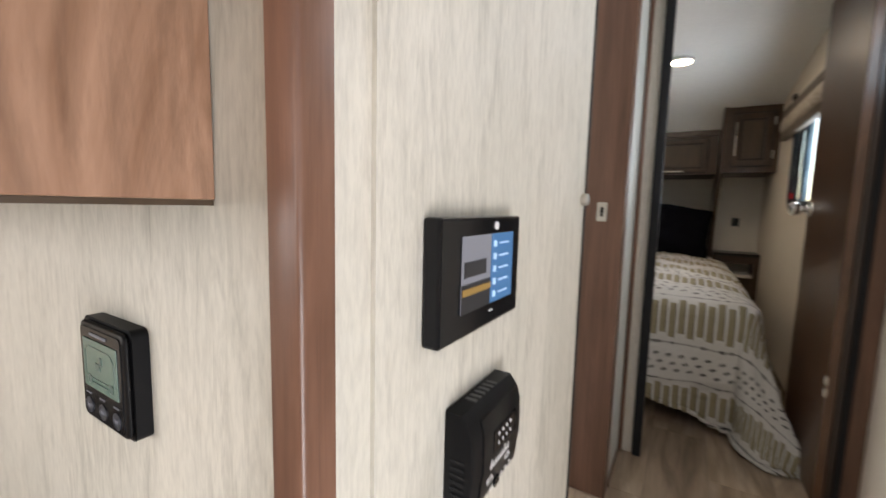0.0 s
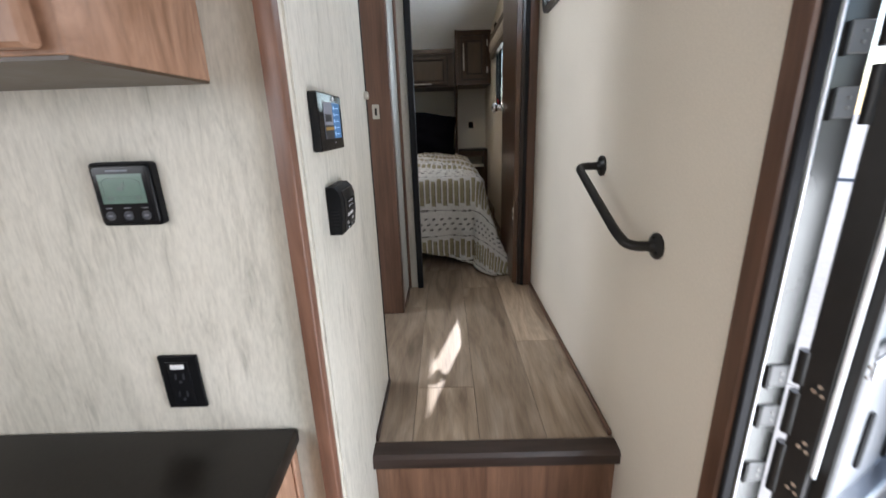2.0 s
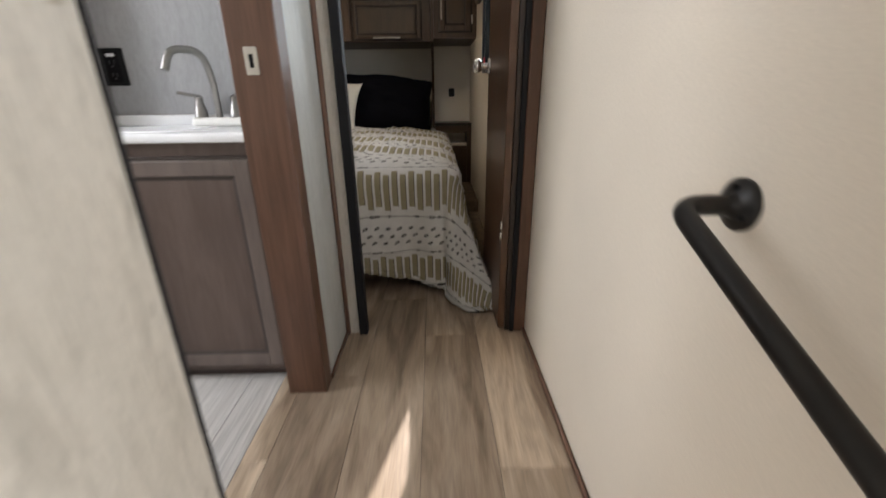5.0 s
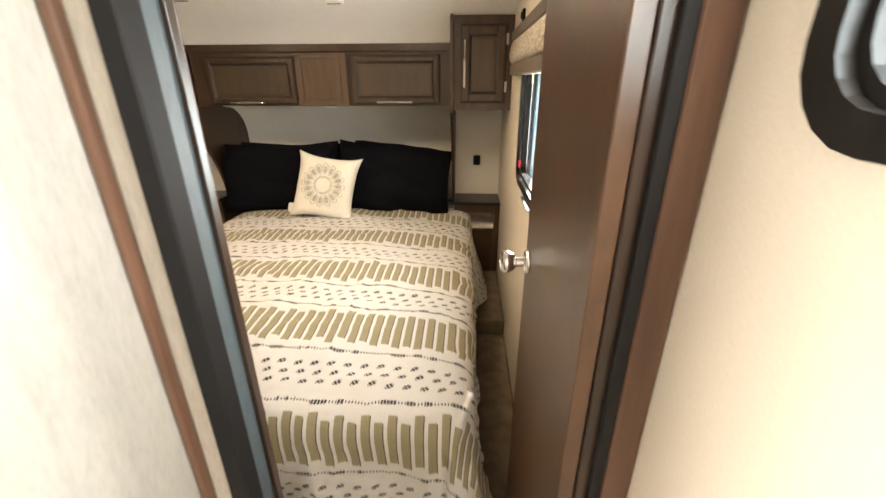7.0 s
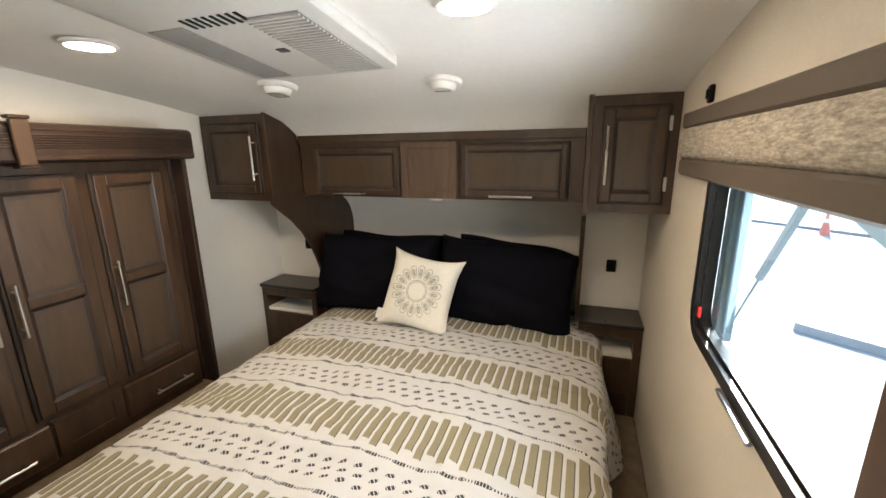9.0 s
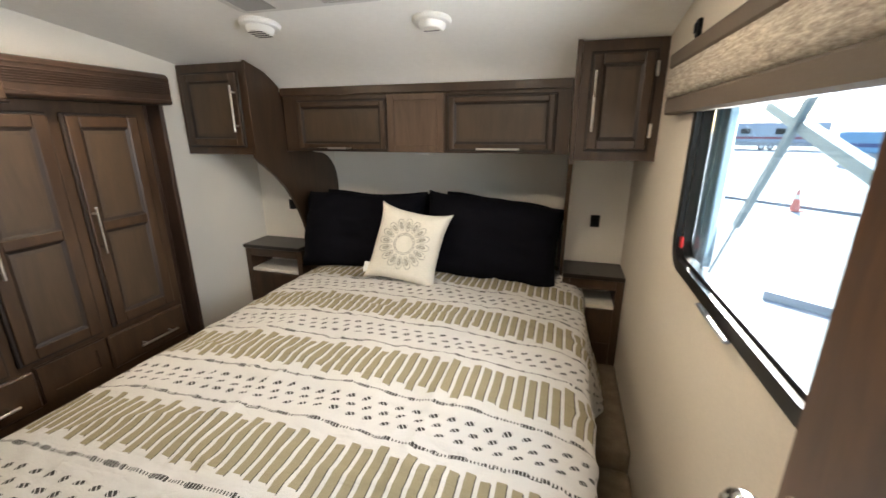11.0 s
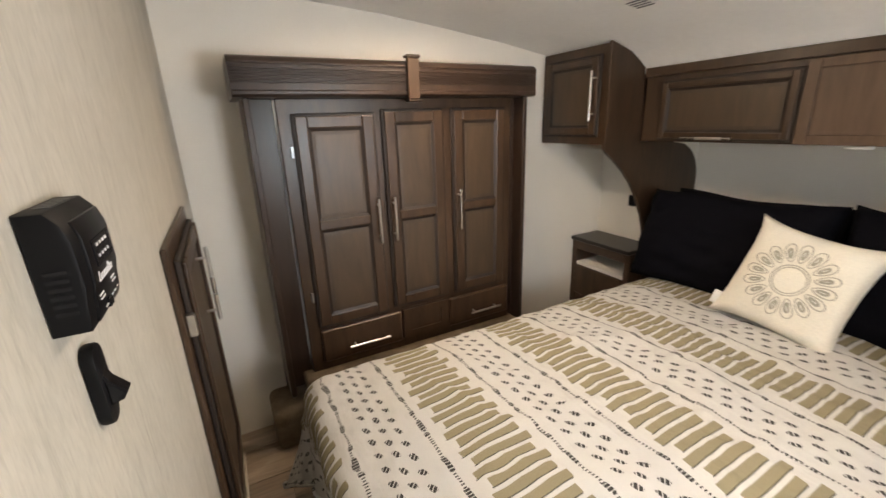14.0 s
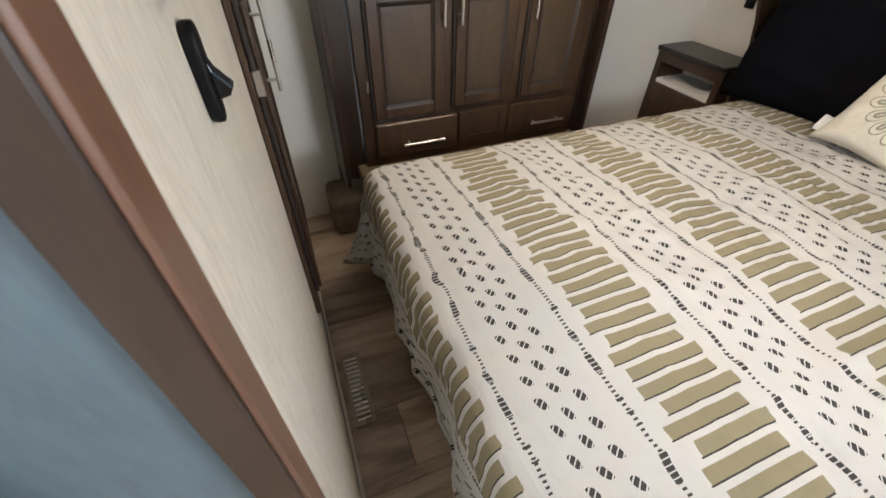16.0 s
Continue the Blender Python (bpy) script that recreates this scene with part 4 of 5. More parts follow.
def ceil_z(y):
    for (a, za), (b, zb) in zip(prof, prof[1:]):
        if a <= y <= b:
            return za + (zb - za) * (y - a) / (b - a)
    return prof[-1][1]

def side_panel(x, label):
    t = thing("side_panel", (x, 4.6, 0.3), label, "panel")
    top = [(y, ceil_z(y) - 0.003) for y in (YF - 0.012, 4.46, 4.52, 4.58, 4.621)]
    arc = [(4.930 + 0.205 * math.sin(radians(a)), 1.040 + 0.205 * math.cos(radians(a))) for a in range(0, 91, 9)]
    back_line = [(4.638, 1.40), (4.638, 1.264), (4.760, 1.264), (4.860, 1.257)] + arc + [(Y_HEAD - 0.008, 0.97), (Y_HEAD - 0.006, 0.02)]
    fr = [(4.765, 0.02), (4.765, 0.70), (4.745, 0.80), (4.712, 0.89), (4.665, 0.98), (4.605, 1.065), (4.535, 1.135), (4.465, 1.190), (4.420, 1.222), (YF - 0.012, 1.245)]
    part("board", prism(top + back_line + fr, 0, x - 0.009, x + 0.009, 0.002), M_CAB, t)

side_panel(SIDEP_L, "tall curved taupe wooden end panel between bed and nightstand")
side_panel(SIDEP_R, "tall curved taupe wooden end panel between bed and nightstand")

def side_cabinet(x0, x1, handle_x, label):
    c = thing("corner_cabinet", ((x0 + x1) / 2, 4.6, 1.29), label, "cabinet")
    prf = [(YF, 1.260), (YF, ceil_z(YF) - 0.004)] + [(y, ceil_z(y) - 0.004) for y in (4.48, 4.54, 4.6, 4.655)] + [(Y_BACK - 0.001, 1.555), (Y_BACK - 0.001, 1.260)]
    part("body", prism(prf, 0, x0, x1), M_CAB, c)
    panel_door(c, facing(x0 + 0.030, YF - 0.001, 1.292, 0), x1 - x0 - 0.060, 0.355, ((handle_x, 0.285), (handle_x, 0.075)), frame=0.045)
    return c

side_cabinet(XL + 0.001, SIDEP_L - 0.010, 0.325, "taupe wooden corner cupboard under the sloping ceiling")
cr = side_cabinet(SIDEP_R + 0.010, XRB - 0.001, 0.022, "taupe wooden corner cupboard beside the window")
for z in (1.37, 1.58):
    part("hinge", box((XRB - 0.038, YF - 0.026, z - 0.025), (XRB - 0.028, YF - 0.002, z + 0.025), 0.002), M_NICKEL, cr, "small metal hinge")

def nightstand(x0, x1, label):
    ns = thing("nightstand", ((x0 + x1) / 2, 4.8, 0.28), label, "nightstand")
    y = 4.685
    zt = 0.700
    part("top", box((x0, y - 0.018, zt - 0.022), (x1, Y_BACK - 0.001, zt), 0.004), M_NSTOP, ns, "dark top")
    part("side", box((x0, y, 0.02), (x0 + 0.035, Y_BACK - 0.001, zt - 0.0225), 0.002), M_CAB, ns)
    part("side", box((x1 - 0.035, y, 0.02), (x1, Y_BACK - 0.001, zt - 0.0225), 0.002), M_CAB, ns)
    part("rail", box((x0 + 0.0355, y, zt - 0.075), (x1 - 0.0355, y + 0.02, zt - 0.0225), 0.002), M_CAB, ns)
    part("shelf", box((x0 + 0.0355, y + 0.004, 0.525), (x1 - 0.0355, Y_BACK - 0.002, 0.545), 0.002), M_WHITE, ns, "pale cubby shelf")
    part("drawer", box((x0 + 0.0355, y - 0.004, 0.34), (x1 - 0.0355, y + 0.02, 0.524), 0.004), M_CAB, ns)
    part("back", box((x0 + 0.0355, Y_BACK - 0.02, 0.5455), (x1 - 0.0355, Y_BACK - 0.002, zt - 0.0755)), M_WHITE, ns, "pale cubby back")
    part("base", box((x0 + 0.0355, y + 0.01, 0.02), (x1 - 0.0355, y + 0.03, 0.339)), M_CAB, ns)

nightstand(XL + 0.002, SIDEP_L - 0.010, "dark wooden nightstand with open cubby and drawer")
nightstand(SIDEP_R + 0.010, XRB - 0.002, "dark wooden nightstand with open cubby and drawer")

# ---- wardrobe in the slide-out ----
XW = -1.045
war = thing("wardrobe", (XW, 3.5, 0.30), "dark taupe wardrobe with three panelled doors and drawers", "wardrobe")
part("body", box((-1.76, 3.06, 0.32), (XW, 4.035, 1.476), 0.002), M_CAB, war)
ys = ((3.100, 0.300), (3.422, 0.268), (3.722, 0.275))
for k, (y, w) in enumerate(ys):
    h0, h1 = (0.615, 1.430) if k == 0 else (0.625, 1.440)
    hx = {0: w - 0.022, 1: 0.022, 2: 0.022}[k]
    panel_door(war, facing(XW + 0.001, y, h0, 90), w, h1 - h0, ((hx, 0.935 - h0), (hx, 1.110 - h0)), mids=(1.030 - h0,), frame=0.052)
for y, w in ((3.105, 0.345), (3.690, 0.330)):
    d = part("drawer", box((XW + 0.0005, y, 0.465), (XW + 0.022, y + w, 0.605), 0.006), M_CAB, war)
    bar_pull(d, facing(XW + 0.022, y, 0.465, 90), (w * 0.30, 0.055), (w * 0.80, 0.055))
m = part("middle_panel", box((XW + 0.0005, 3.455, 0.465), (XW + 0.010, 3.685, 0.610), 0.003), M_CAB, war)
part("moulding", ring([(3.460, 0.470), (3.680, 0.470), (3.680, 0.605), (3.460, 0.605)], [(3.495, 0.500), (3.645, 0.500), (3.645, 0.575), (3.495, 0.575)], 0, XW + 0.0105, XW + 0.018), M_CAB, m)
for z in (0.75, 1.30):
    part("hinge", box((XW + 0.002, 3.088, z - 0.02), (XW + 0.010, 3.099, z + 0.02), 0.002), M_DARKNICKEL, war, "small metal hinge")
fas = thing("slide_out_fascia", (-1.0, 3.5, 0.2), "espresso wooden fascia framing the wardrobe slide-out", "fascia")
head = [(-0.985, 1.478), (-0.975, 1.483), (-0.975, 1.583), (-0.985, 1.594), (-1.00, 1.600), (XL + 0.001, 1.600), (XL + 0.001, 1.478)]
hd = part("header", prism(head, 1, 2.932, 4.115), M_DARKWOOD, fas, "grooved header board")
for z, h in [(1.4815, 0.018)] + [(1.5195 + 0.0078 * k, 0.0060) for k in range(6)] + [(1.574, 0.008)]:
    part("reed", prism([(-0.9755, z), (-0.9715, z + h * 0.25), (-0.9715, z + h * 0.75), (-0.9755, z + h)], 1, 2.934, 4.113), M_DARKWOOD, hd)
part("bracket", boxes(((-0.9695, 3.510, 1.468), (-0.955, 3.556, 1.606)), bevel=0.003), M_CAB, fas, "lighter joining block")
part("bracket_cap", box((-0.985, 3.506, 1.6062), (-0.951, 3.560, 1.617), 0.003), M_DARKWOOD, fas)
part("bracket_cap", box((-0.985, 3.506, 1.458), (-0.951, 3.560, 1.4678), 0.003), M_DARKWOOD, fas)
for y0, y1 in ((2.960, 3.055), (4.040, 4.100)):
    part("side_board", box((XL + 0.001, y0, 0.36), (-1.01, y0 + 0.02, 1.4775), 0.003) if y0 < 3 else box((XL + 0.001, y1 - 0.02, 0.36), (-1.01, y1, 1.4775), 0.003), M_DARKWOOD, fas)
    part("return_board", box((-1.10, y0 + 0.021, 0.36), (-1.075, y1 - (0 if y0 < 3 else 0.021), 1.4775), 0.003), M_DARKWOOD, fas)
sill = thing("slide_out_sill", (-1.03, 3.5, 0.14), "taupe carpeted sill under the wardrobe", "sill")
part("ledge", box((-1.24, 3.02, 0.375), (-0.985, 4.06, 0.425), 0.012, seg=3), M_CARPET, sill)
part("box", box((XL + 0.001, 2.88, 0.002), (-1.050, 4.14, 0.275), 0.035, seg=4), M_CARPET, sill, smooth=50)

# ---- ceiling fittings ----
def ceiling_lamp(x, y):
    z = ceil_z(y)
    c = thing("ceiling_light", (x, y, z), "round white recessed ceiling light, switched on", "ceiling light", "bedroom ceiling lights")
    part("rim", lathe(((0.066, 0.0), (0.068, -0.006), (0.062, -0.012), (0.056, -0.012), (0.055, -0.004)), pose(x, y, z), 32), M_WHITEPLASTIC, c, smooth=40)
    part("lens", lathe(((0.055, -0.004), (0.050, -0.009), (0.010, -0.011)), pose(x, y, z), 32), M_LENS, c, smooth=60)

ceiling_lamp(-0.69, 3.60)
ceiling_lamp(0.385, 3.65)

def ceil_tilt(y):
    return math.degrees(math.atan2(ceil_z(y + 0.05) - ceil_z(y - 0.05), 0.1))

def round_fitting(name, x, y, r, label, cat, slots):
    c = thing(name, (x, y, ceil_z(y)), label, cat)
    m = pose(x, y, ceil_z(y), ceil_tilt(y))
    b = part("cover", lathe(((r, 0.0), (r, -0.008), (r * 0.93, -0.014), (r * 0.70, -0.016), (r * 0.64, -0.030), (r * 0.55, -0.036), (r * 0.05, -0.037)), m, 32), M_WHITEPLASTIC, c, smooth=35)
    for k in range(slots):
        a = -0.5 + (k + 0.5) / slots
        bm = box((-r * 0.42, a * r - 0.002, -0.0385), (r * 0.42, a * r + 0.002, -0.0365))
        bm.transform(m)
        part("slot", bm, M_GREYPLASTIC, b)
    return c

round_fitting("smoke_detector", 0.165, 4.15, 0.065, "round white smoke detector on the ceiling", "detector", 1)
round_fitting("ceiling_vent", -0.455, 4.07, 0.070, "round white ceiling air vent with slots", "vent", 4)

ac = thing("ceiling_air_conditioner", (-0.14, 3.70, ceil_z(3.70)), "white ceiling air conditioner panel with two grey grilles", "air conditioner")
ACM = pose(-0.14, 3.70, ceil_z(3.70), ceil_tilt(3.70))
def acp(name, lo, hi, mat, parent, bevel=0.0):
    bm = box(lo, hi, bevel)
    bm.transform(ACM)
    return part(name, bm, mat, parent)
bm = prism(rounded(-0.26, -0.40, 0.25, 0.235, 0.04), 2, -0.030, 0.004, 0.008)
bm.transform(ACM)
acb = part("panel", bm, M_ACWHITE, ac, smooth=40)
M_GRILLE = plain("grey_grille", (0.30, 0.30, 0.29), 0.6)
for x0, x1 in ((-0.225, -0.115), (0.055, 0.205)):
    g = acp("grille", (x0, -0.17, -0.0325), (x1, 0.205, -0.0305), M_GRILLE, acb)
    if x0 > 0:
        for k in range(26):
            acp("slat", (x0 + 0.004, -0.163 + k * 0.0143, -0.0365), (x1 - 0.004, -0.157 + k * 0.0143, -0.0327), M_ACWHITE, g)
for k in range(8):
    acp("slot", (-0.09 + k * 0.022, -0.20, -0.0325), (-0.081 + k * 0.022, -0.155, -0.0305), M_BLACK, acb)
acp("button", (0.0, 0.0, -0.033), (0.03, 0.022, -0.0305), M_GREYPLASTIC, acb)

# ---- front wall of the bedroom ----
enter(True, own=False)
alarm(facing(0.042, Y_BED + 0.0005, 1.283, 180), "black gas alarm with white markings on the bedroom wall", 0.099, 0.096)
dim = thing("dimmer_switch", (0.048, Y_BED, 1.17), "slim black rocker switch on the bedroom wall", "switch")
bm = prism(rounded(-0.015, -0.040, 0.015, 0.040, 0.014, 6), 1, -0.011, 0, 0.003)
bm.transform(facing(0.048, Y_BED + 0.0005, 1.168, 180))
dp = part("plate", bm, M_BLACK, dim, smooth=40)
bm = prism([(-0.0105, 0.014), (-0.014, 0.004), (-0.025, -0.010), (-0.021, -0.017), (-0.0105, -0.020)], 0, -0.009, 0.009, 0.002)
bm.transform(facing(0.048, Y_BED + 0.0005, 1.168, 180))
part("rocker", bm, M_BLACKGLOSS, dp)
cup = thing("wall_cupboard", (-0.6, Y_BED, 0.30), "taupe wooden cupboard door in the bedroom wall with a bar handle", "cabinet")
part("frame", box((-0.985, Y_BED + 0.0005, 0.300), (-0.445, Y_BED + 0.012, 1.165), 0.003), M_CAB, cup)
panel_door(cup, facing(-0.490, Y_BED + 0.0125, 0.345, 180), 0.475, 0.785, ((0.24, 0.745), (0.24, 0.535)), frame=0.055)
part("hinge", box((-0.488, Y_BED + 0.0125, 0.96), (-0.470, Y_BED + 0.030, 1.01), 0.002), M_NICKEL, cup, "metal hinge")
reg = thing("floor_register", (-0.36, 2.805, 0.001), "metal floor air register beside the wall", "vent")
part("frame", ring([(-0.48, 2.772), (-0.20, 2.772), (-0.20, 2.842), (-0.48, 2.842)], [(-0.465, 2.784), (-0.215, 2.784), (-0.215, 2.830), (-0.465, 2.830)], 2, 0.001, 0.006), M_PLANKX, reg, "wood-look frame")
for k in range(14):
    x = -0.460 + k * 0.018
    part("slat", box((x, 2.7845, 0.001), (x + 0.007, 2.8295, 0.0045)), M_NICKEL, reg)

# ---- bed ----
enter(True)
BX0, BX1, BY0, BY1, BZ = -0.640, 0.690, 3.035, 5.05, 0.640
bed = thing("bed", (0.0, 3.9, 0.0), "queen bed with mattress on a carpeted platform", "bed")
part("platform", box((BX0 + 0.10, BY0 + 0.24, 0.002), (SIDEP_R - 0.03, BY1, 0.34), 0.01), M_CARPET, bed, "taupe carpeted platform")
part("mattress", box((BX0 - 0.030, BY0 - 0.030, 0.341), (SIDEP_R - 0.012, BY1, BZ - 0.012), 0.075, seg=5), M_WHITE, bed, smooth=60)
step = thing("carpeted_box", (0.84, 4.2, 0.002), "taupe carpeted box along the wall beside the bed", "box")
part("block", box((0.735, 4.06, 0.002), (XRB - 0.001, 4.675, 0.21), 0.02, seg=3), M_CARPET, step, smooth=50)
part("base", box((0.79, 3.115, 0.002), (XRB - 0.001, 4.06, 0.10), 0.02, seg=3), M_CARPET, step, smooth=50)

# bedspread: a cloth over the top and down three sides, with its print laid out in metres
n = Nodes("printed_bedspread", 0.9, spec=0.15)
uv = n.add("Mapping", 0, Vector=n.add("UVMap", 0, (("uv_map", "cloth"),)), Location=(0.025, 0.015, 0))
sx = n.t.nodes.new("ShaderNodeSeparateXYZ")
n.t.links.new(uv, sx.inputs[0])
u, v = sx.outputs[0], sx.outputs[1]
PERIOD, DOTS, PITCH = 0.395, 0.172, 0.0335
wob = n.noise(uv, 7.0, 2)
v = n.math('ADD', v, n.math('MULTIPLY', n.math('SUBTRACT', wob, 0.5), 0.012))
ph = n.math('FLOORED_MODULO', v, PERIOD)
inside = lambda x, a, b: n.math('MULTIPLY', n.math('GREATER_THAN', x, a), n.math('LESS_THAN', x, b))
# dashed lines at the bands' edges
dash = n.math('FLOORED_MODULO', u, 0.0085)
run = n.noise(n.add("CombineXYZ", 0, X=n.math('MULTIPLY', u, 22.0), Y=n.math('FLOOR', n.math('MULTIPLY', v, 5.0))), 1.0, 1)
thick = n.math('MULTIPLY_ADD', n.math('GREATER_THAN', run, 0.52), 0.0026, 0.0038)
d1 = n.math('ABSOLUTE', n.math('SUBTRACT', ph, 0.008))
d2 = n.math('ABSOLUTE', n.math('SUBTRACT', ph, DOTS))
line = n.math('LESS_THAN', n.math('MINIMUM', d1, d2), thick)
line = n.math('MULTIPLY', line, n.math('GREATER_THAN', dash, n.math('MULTIPLY_ADD', n.math('LESS_THAN', run, 0.52), 0.0030, 0.0018)))
# small hatched lozenges in staggered rows
row = n.math('FLOOR', n.math('DIVIDE', n.math('SUBTRACT', ph, 0.040), 0.0320))
us = n.math('ADD', u, n.math('MULTIPLY', row, 0.0170))
du = n.math('SUBTRACT', n.math('FLOORED_MODULO', us, 0.047), 0.0235)
dv = n.math('SUBTRACT', n.math('FLOORED_MODULO', n.math('SUBTRACT', ph, 0.040), 0.0320), 0.0160)
dvs = n.math('SUBTRACT', dv, n.math('MULTIPLY', du, 0.35))
e = n.math('ADD', n.math('POWER', n.math('ABSOLUTE', n.math('DIVIDE', du, 0.0116)), 2.6), n.math('POWER', n.math('ABSOLUTE', n.math('DIVIDE', dvs, 0.0068)), 2.6))
hat = n.math('GREATER_THAN', n.math('FLOORED_MODULO', n.math('ADD', du, n.math('MULTIPLY', dv, 0.9)), 0.0125), 0.0030)
dots = n.math('MULTIPLY', n.math('MULTIPLY', n.math('LESS_THAN', e, 1.0), hat), inside(ph, 0.040, 0.136))
# olive bars, every one a little longer or shorter
cell = n.math('FLOOR', n.math('DIVIDE', u, PITCH))
wn_ = n.add("TexWhiteNoise", 0, Vector=n.add("CombineXYZ", 0, X=cell, Y=n.math('FLOOR', n.math('DIVIDE', v, PERIOD))))
shift = n.math('MULTIPLY_ADD', n.math('FLOORED_MODULO', cell, 2.0), 0.016, n.math('MULTIPLY', wn_, 0.012))
bu = n.math('SUBTRACT', u, n.math('MULTIPLY', cell, PITCH))
bar = n.math('MULTIPLY', inside(bu, 0.004, 0.0255), inside(n.math('ADD', ph, shift), 0.225, 0.378))
edge = n.math('MULTIPLY', inside(bu, 0.0252, 0.0278), inside(n.math('ADD', ph, shift), 0.222, 0.375))
weave = n.noise(uv, 900, 2)
cream = n.ramp(weave, ((0.3, (0.57, 0.555, 0.525)), (0.7, (0.71, 0.695, 0.66))))
olive = n.ramp(weave, ((0.3, (0.26, 0.222, 0.135)), (0.7, (0.36, 0.315, 0.205))))
col = n.mix(bar, cream, olive)
ink = n.math('MAXIMUM', n.math('MAXIMUM', line, dots), edge)
col = n.mix(n.math('MULTIPLY', ink, 0.93), col, (0.020, 0.018, 0.017))
n.colour(col).bump(n.mix(0.85, weave, n.mix(0.5, n.noise(uv, 22, 5, 0.65, 0.8), n.noise(n.add("Mapping", 0, Vector=uv, Scale=(9, 40, 1), Rotation=(0, 0, 0.6)), 1.0, 3, 0.6, 0.6))), 1.0, 0.012)
M_SPREAD = n.m

def bedspread():
    bm = bmesh.new()
    lay = bm.loops.layers.uv.new("cloth")
    R = 0.070
    DROP = 0.74
    NU, NV = 210, 210
    width, length = BX1 - BX0, 4.88 - BY0
    u0, u1 = -DROP, width + DROP * 0.85
    v0, v1 = -DROP, length
    def drop(s):
        """How far a strip runs out and down after s metres past the edge."""
        if s <= 0:
            return s, 0.0
        q = R * math.pi / 2
        if s < q:
            a = s / R
            return R * math.sin(a), R * (1 - math.cos(a))
        return R, R + (s - q)
    hem_bm = bmesh.new()
    hem_lay = hem_bm.loops.layers.uv.new("cloth")
    made = {}
    def vert(which, i, j):
        if (which, i, j) not in made:
            made[which, i, j] = (bm, hem_bm)[which].verts.new(grid[j][i][0])
        return made[which, i, j]
    grid = []
    for j in range(NV + 1):
        vv = v0 + (v1 - v0) * j / NV
        line = []
        for i in range(NU + 1):
            uu = u0 + (u1 - u0) * i / NU
            sl, sr, sf = max(0, -uu), max(0, uu - width), max(0, -vv)
            cx = min(max(uu, 0), width)
            cy = max(vv, 0)
            s = max(sl, sr)
            su = sr if sr > sl else -sl
            r = math.hypot(su, sf)
            if r > 0:
                out, down = drop(r)
                dx, dy = su / r, -sf / r
                hang = max(0, r - R * 1.57)
                both = min(s, sf) / max(s, sf, 1e-6)
                flare = -0.05 * hang + 0.36 * hang * both * (1.35 if su > 0 else 1.25)
                if su > 0:
                    flare += 0.09 * hang + 0.30 * hang * math.exp(-((cy - 1.36) / 0.16) ** 2)
                fold = hang * (0.055 * math.sin(cx * 19 + 1.3 * math.sin(cx * 7) + cy * 17) + 0.03 * math.sin(cx * 41 + cy * 33))
                if both > 0:
                    fold += hang * 0.10 * math.sin(3 * math.atan2(sf, abs(su)) * 2)
                x = BX0 + cx + dx * (out + flare + fold * 0.8)
                y = BY0 + cy + dy * (out + flare + fold * 0.8)
                z = BZ - down * 0.985
            else:
                x, y, z = BX0 + cx, BY0 + cy, BZ
            nz = noise.noise(Vector((uu * 5, vv * 5, 1.0))) * 0.009 + noise.noise(Vector((uu * 14, vv * 14, 4.0))) * 0.004 + abs(noise.noise(Vector((uu * 9 + vv * 6, vv * 9 - uu * 4, 9.0)))) * -0.005
            nz += 0.007 * (1 - abs(noise.noise(Vector((uu * 3.1 + vv * 1.2, vv * 7.5, 3.0))))) ** 9 + 0.006 * (1 - abs(noise.noise(Vector((uu * 8.0 - vv * 2.0, vv * 2.6, 6.0))))) ** 9
            nz += 0.006 * (math.exp(-((uu - 0.50) / 0.010) ** 2) + math.exp(-((uu - 0.98) / 0.010) ** 2) + math.exp(-((vv - 0.52) / 0.010) ** 2) + math.exp(-((vv - 1.06) / 0.010) ** 2))
            if r == 0:
                z += nz + 0.046 * math.sin(math.pi * min(1, cx / width)) ** 0.6 * math.sin(math.pi / 2 * min(1, cy / 0.30)) ** 0.8
            else:
                x += dx * nz
                y += dy * nz
            if z < 0.014:
                spill = 0.014 - z
                x += dx * min(spill, 0.05) if r > 0 else 0
                y += dy * min(spill, 0.05) if r > 0 else 0
                z = 0.012 + 0.006 * (1 + math.sin(cx * 60 + cy * 45))
            if su > 0 and z < BZ - 0.02:
                x = min(x, XRB - 0.035)
            line.append(((x, y, z), uu, vv))
        grid.append(line)
    for j in range(NV):
        for i in range(NU):
            a, b, c, d = grid[j][i], grid[j][i + 1], grid[j + 1][i + 1], grid[j + 1][i]
            # the hem: shorter towards the far corner, longest at the corner by the door
            uc, vc = (a[1] + c[1]) / 2, (a[2] + c[2]) / 2
            rr = math.hypot(max(0, -uc) + max(0, uc - width), max(0, -vc))
            t = min(1, max(0, uc / width))
            hem = 0.43 + 0.26 * max(0, (t - 0.45) / 0.55) + 0.17 * max(0, (0.20 - t) / 0.20) + 0.012 * math.sin(uc * 9)
            if vc > 0.2 and uc > width:
                hem = 0.50
            foot = 0.385 + 0.28 * max(0, (t - 0.45) / 0.55) + 0.04 * max(0, (0.30 - t) / 0.30)
            if rr > hem or -vc > foot:
                continue
            k = 1 if rr > hem - 0.026 or -vc > foot - 0.026 else 0
            f = (bm, hem_bm)[k].faces.new([vert(k, p, q) for p, q in ((i, j), (i + 1, j), (i + 1, j + 1), (i, j + 1))])
            for lp, w in zip(f.loops, (a, b, c, d)):
                lp[(lay, hem_lay)[k]].uv = (w[1], w[2])
    ob = link_mesh("bedspread", bm, M_SPREAD, smooth=180, base=(0.0, 3.9, BZ))
    sol = ob.modifiers.new("thickness", 'SOLIDIFY')
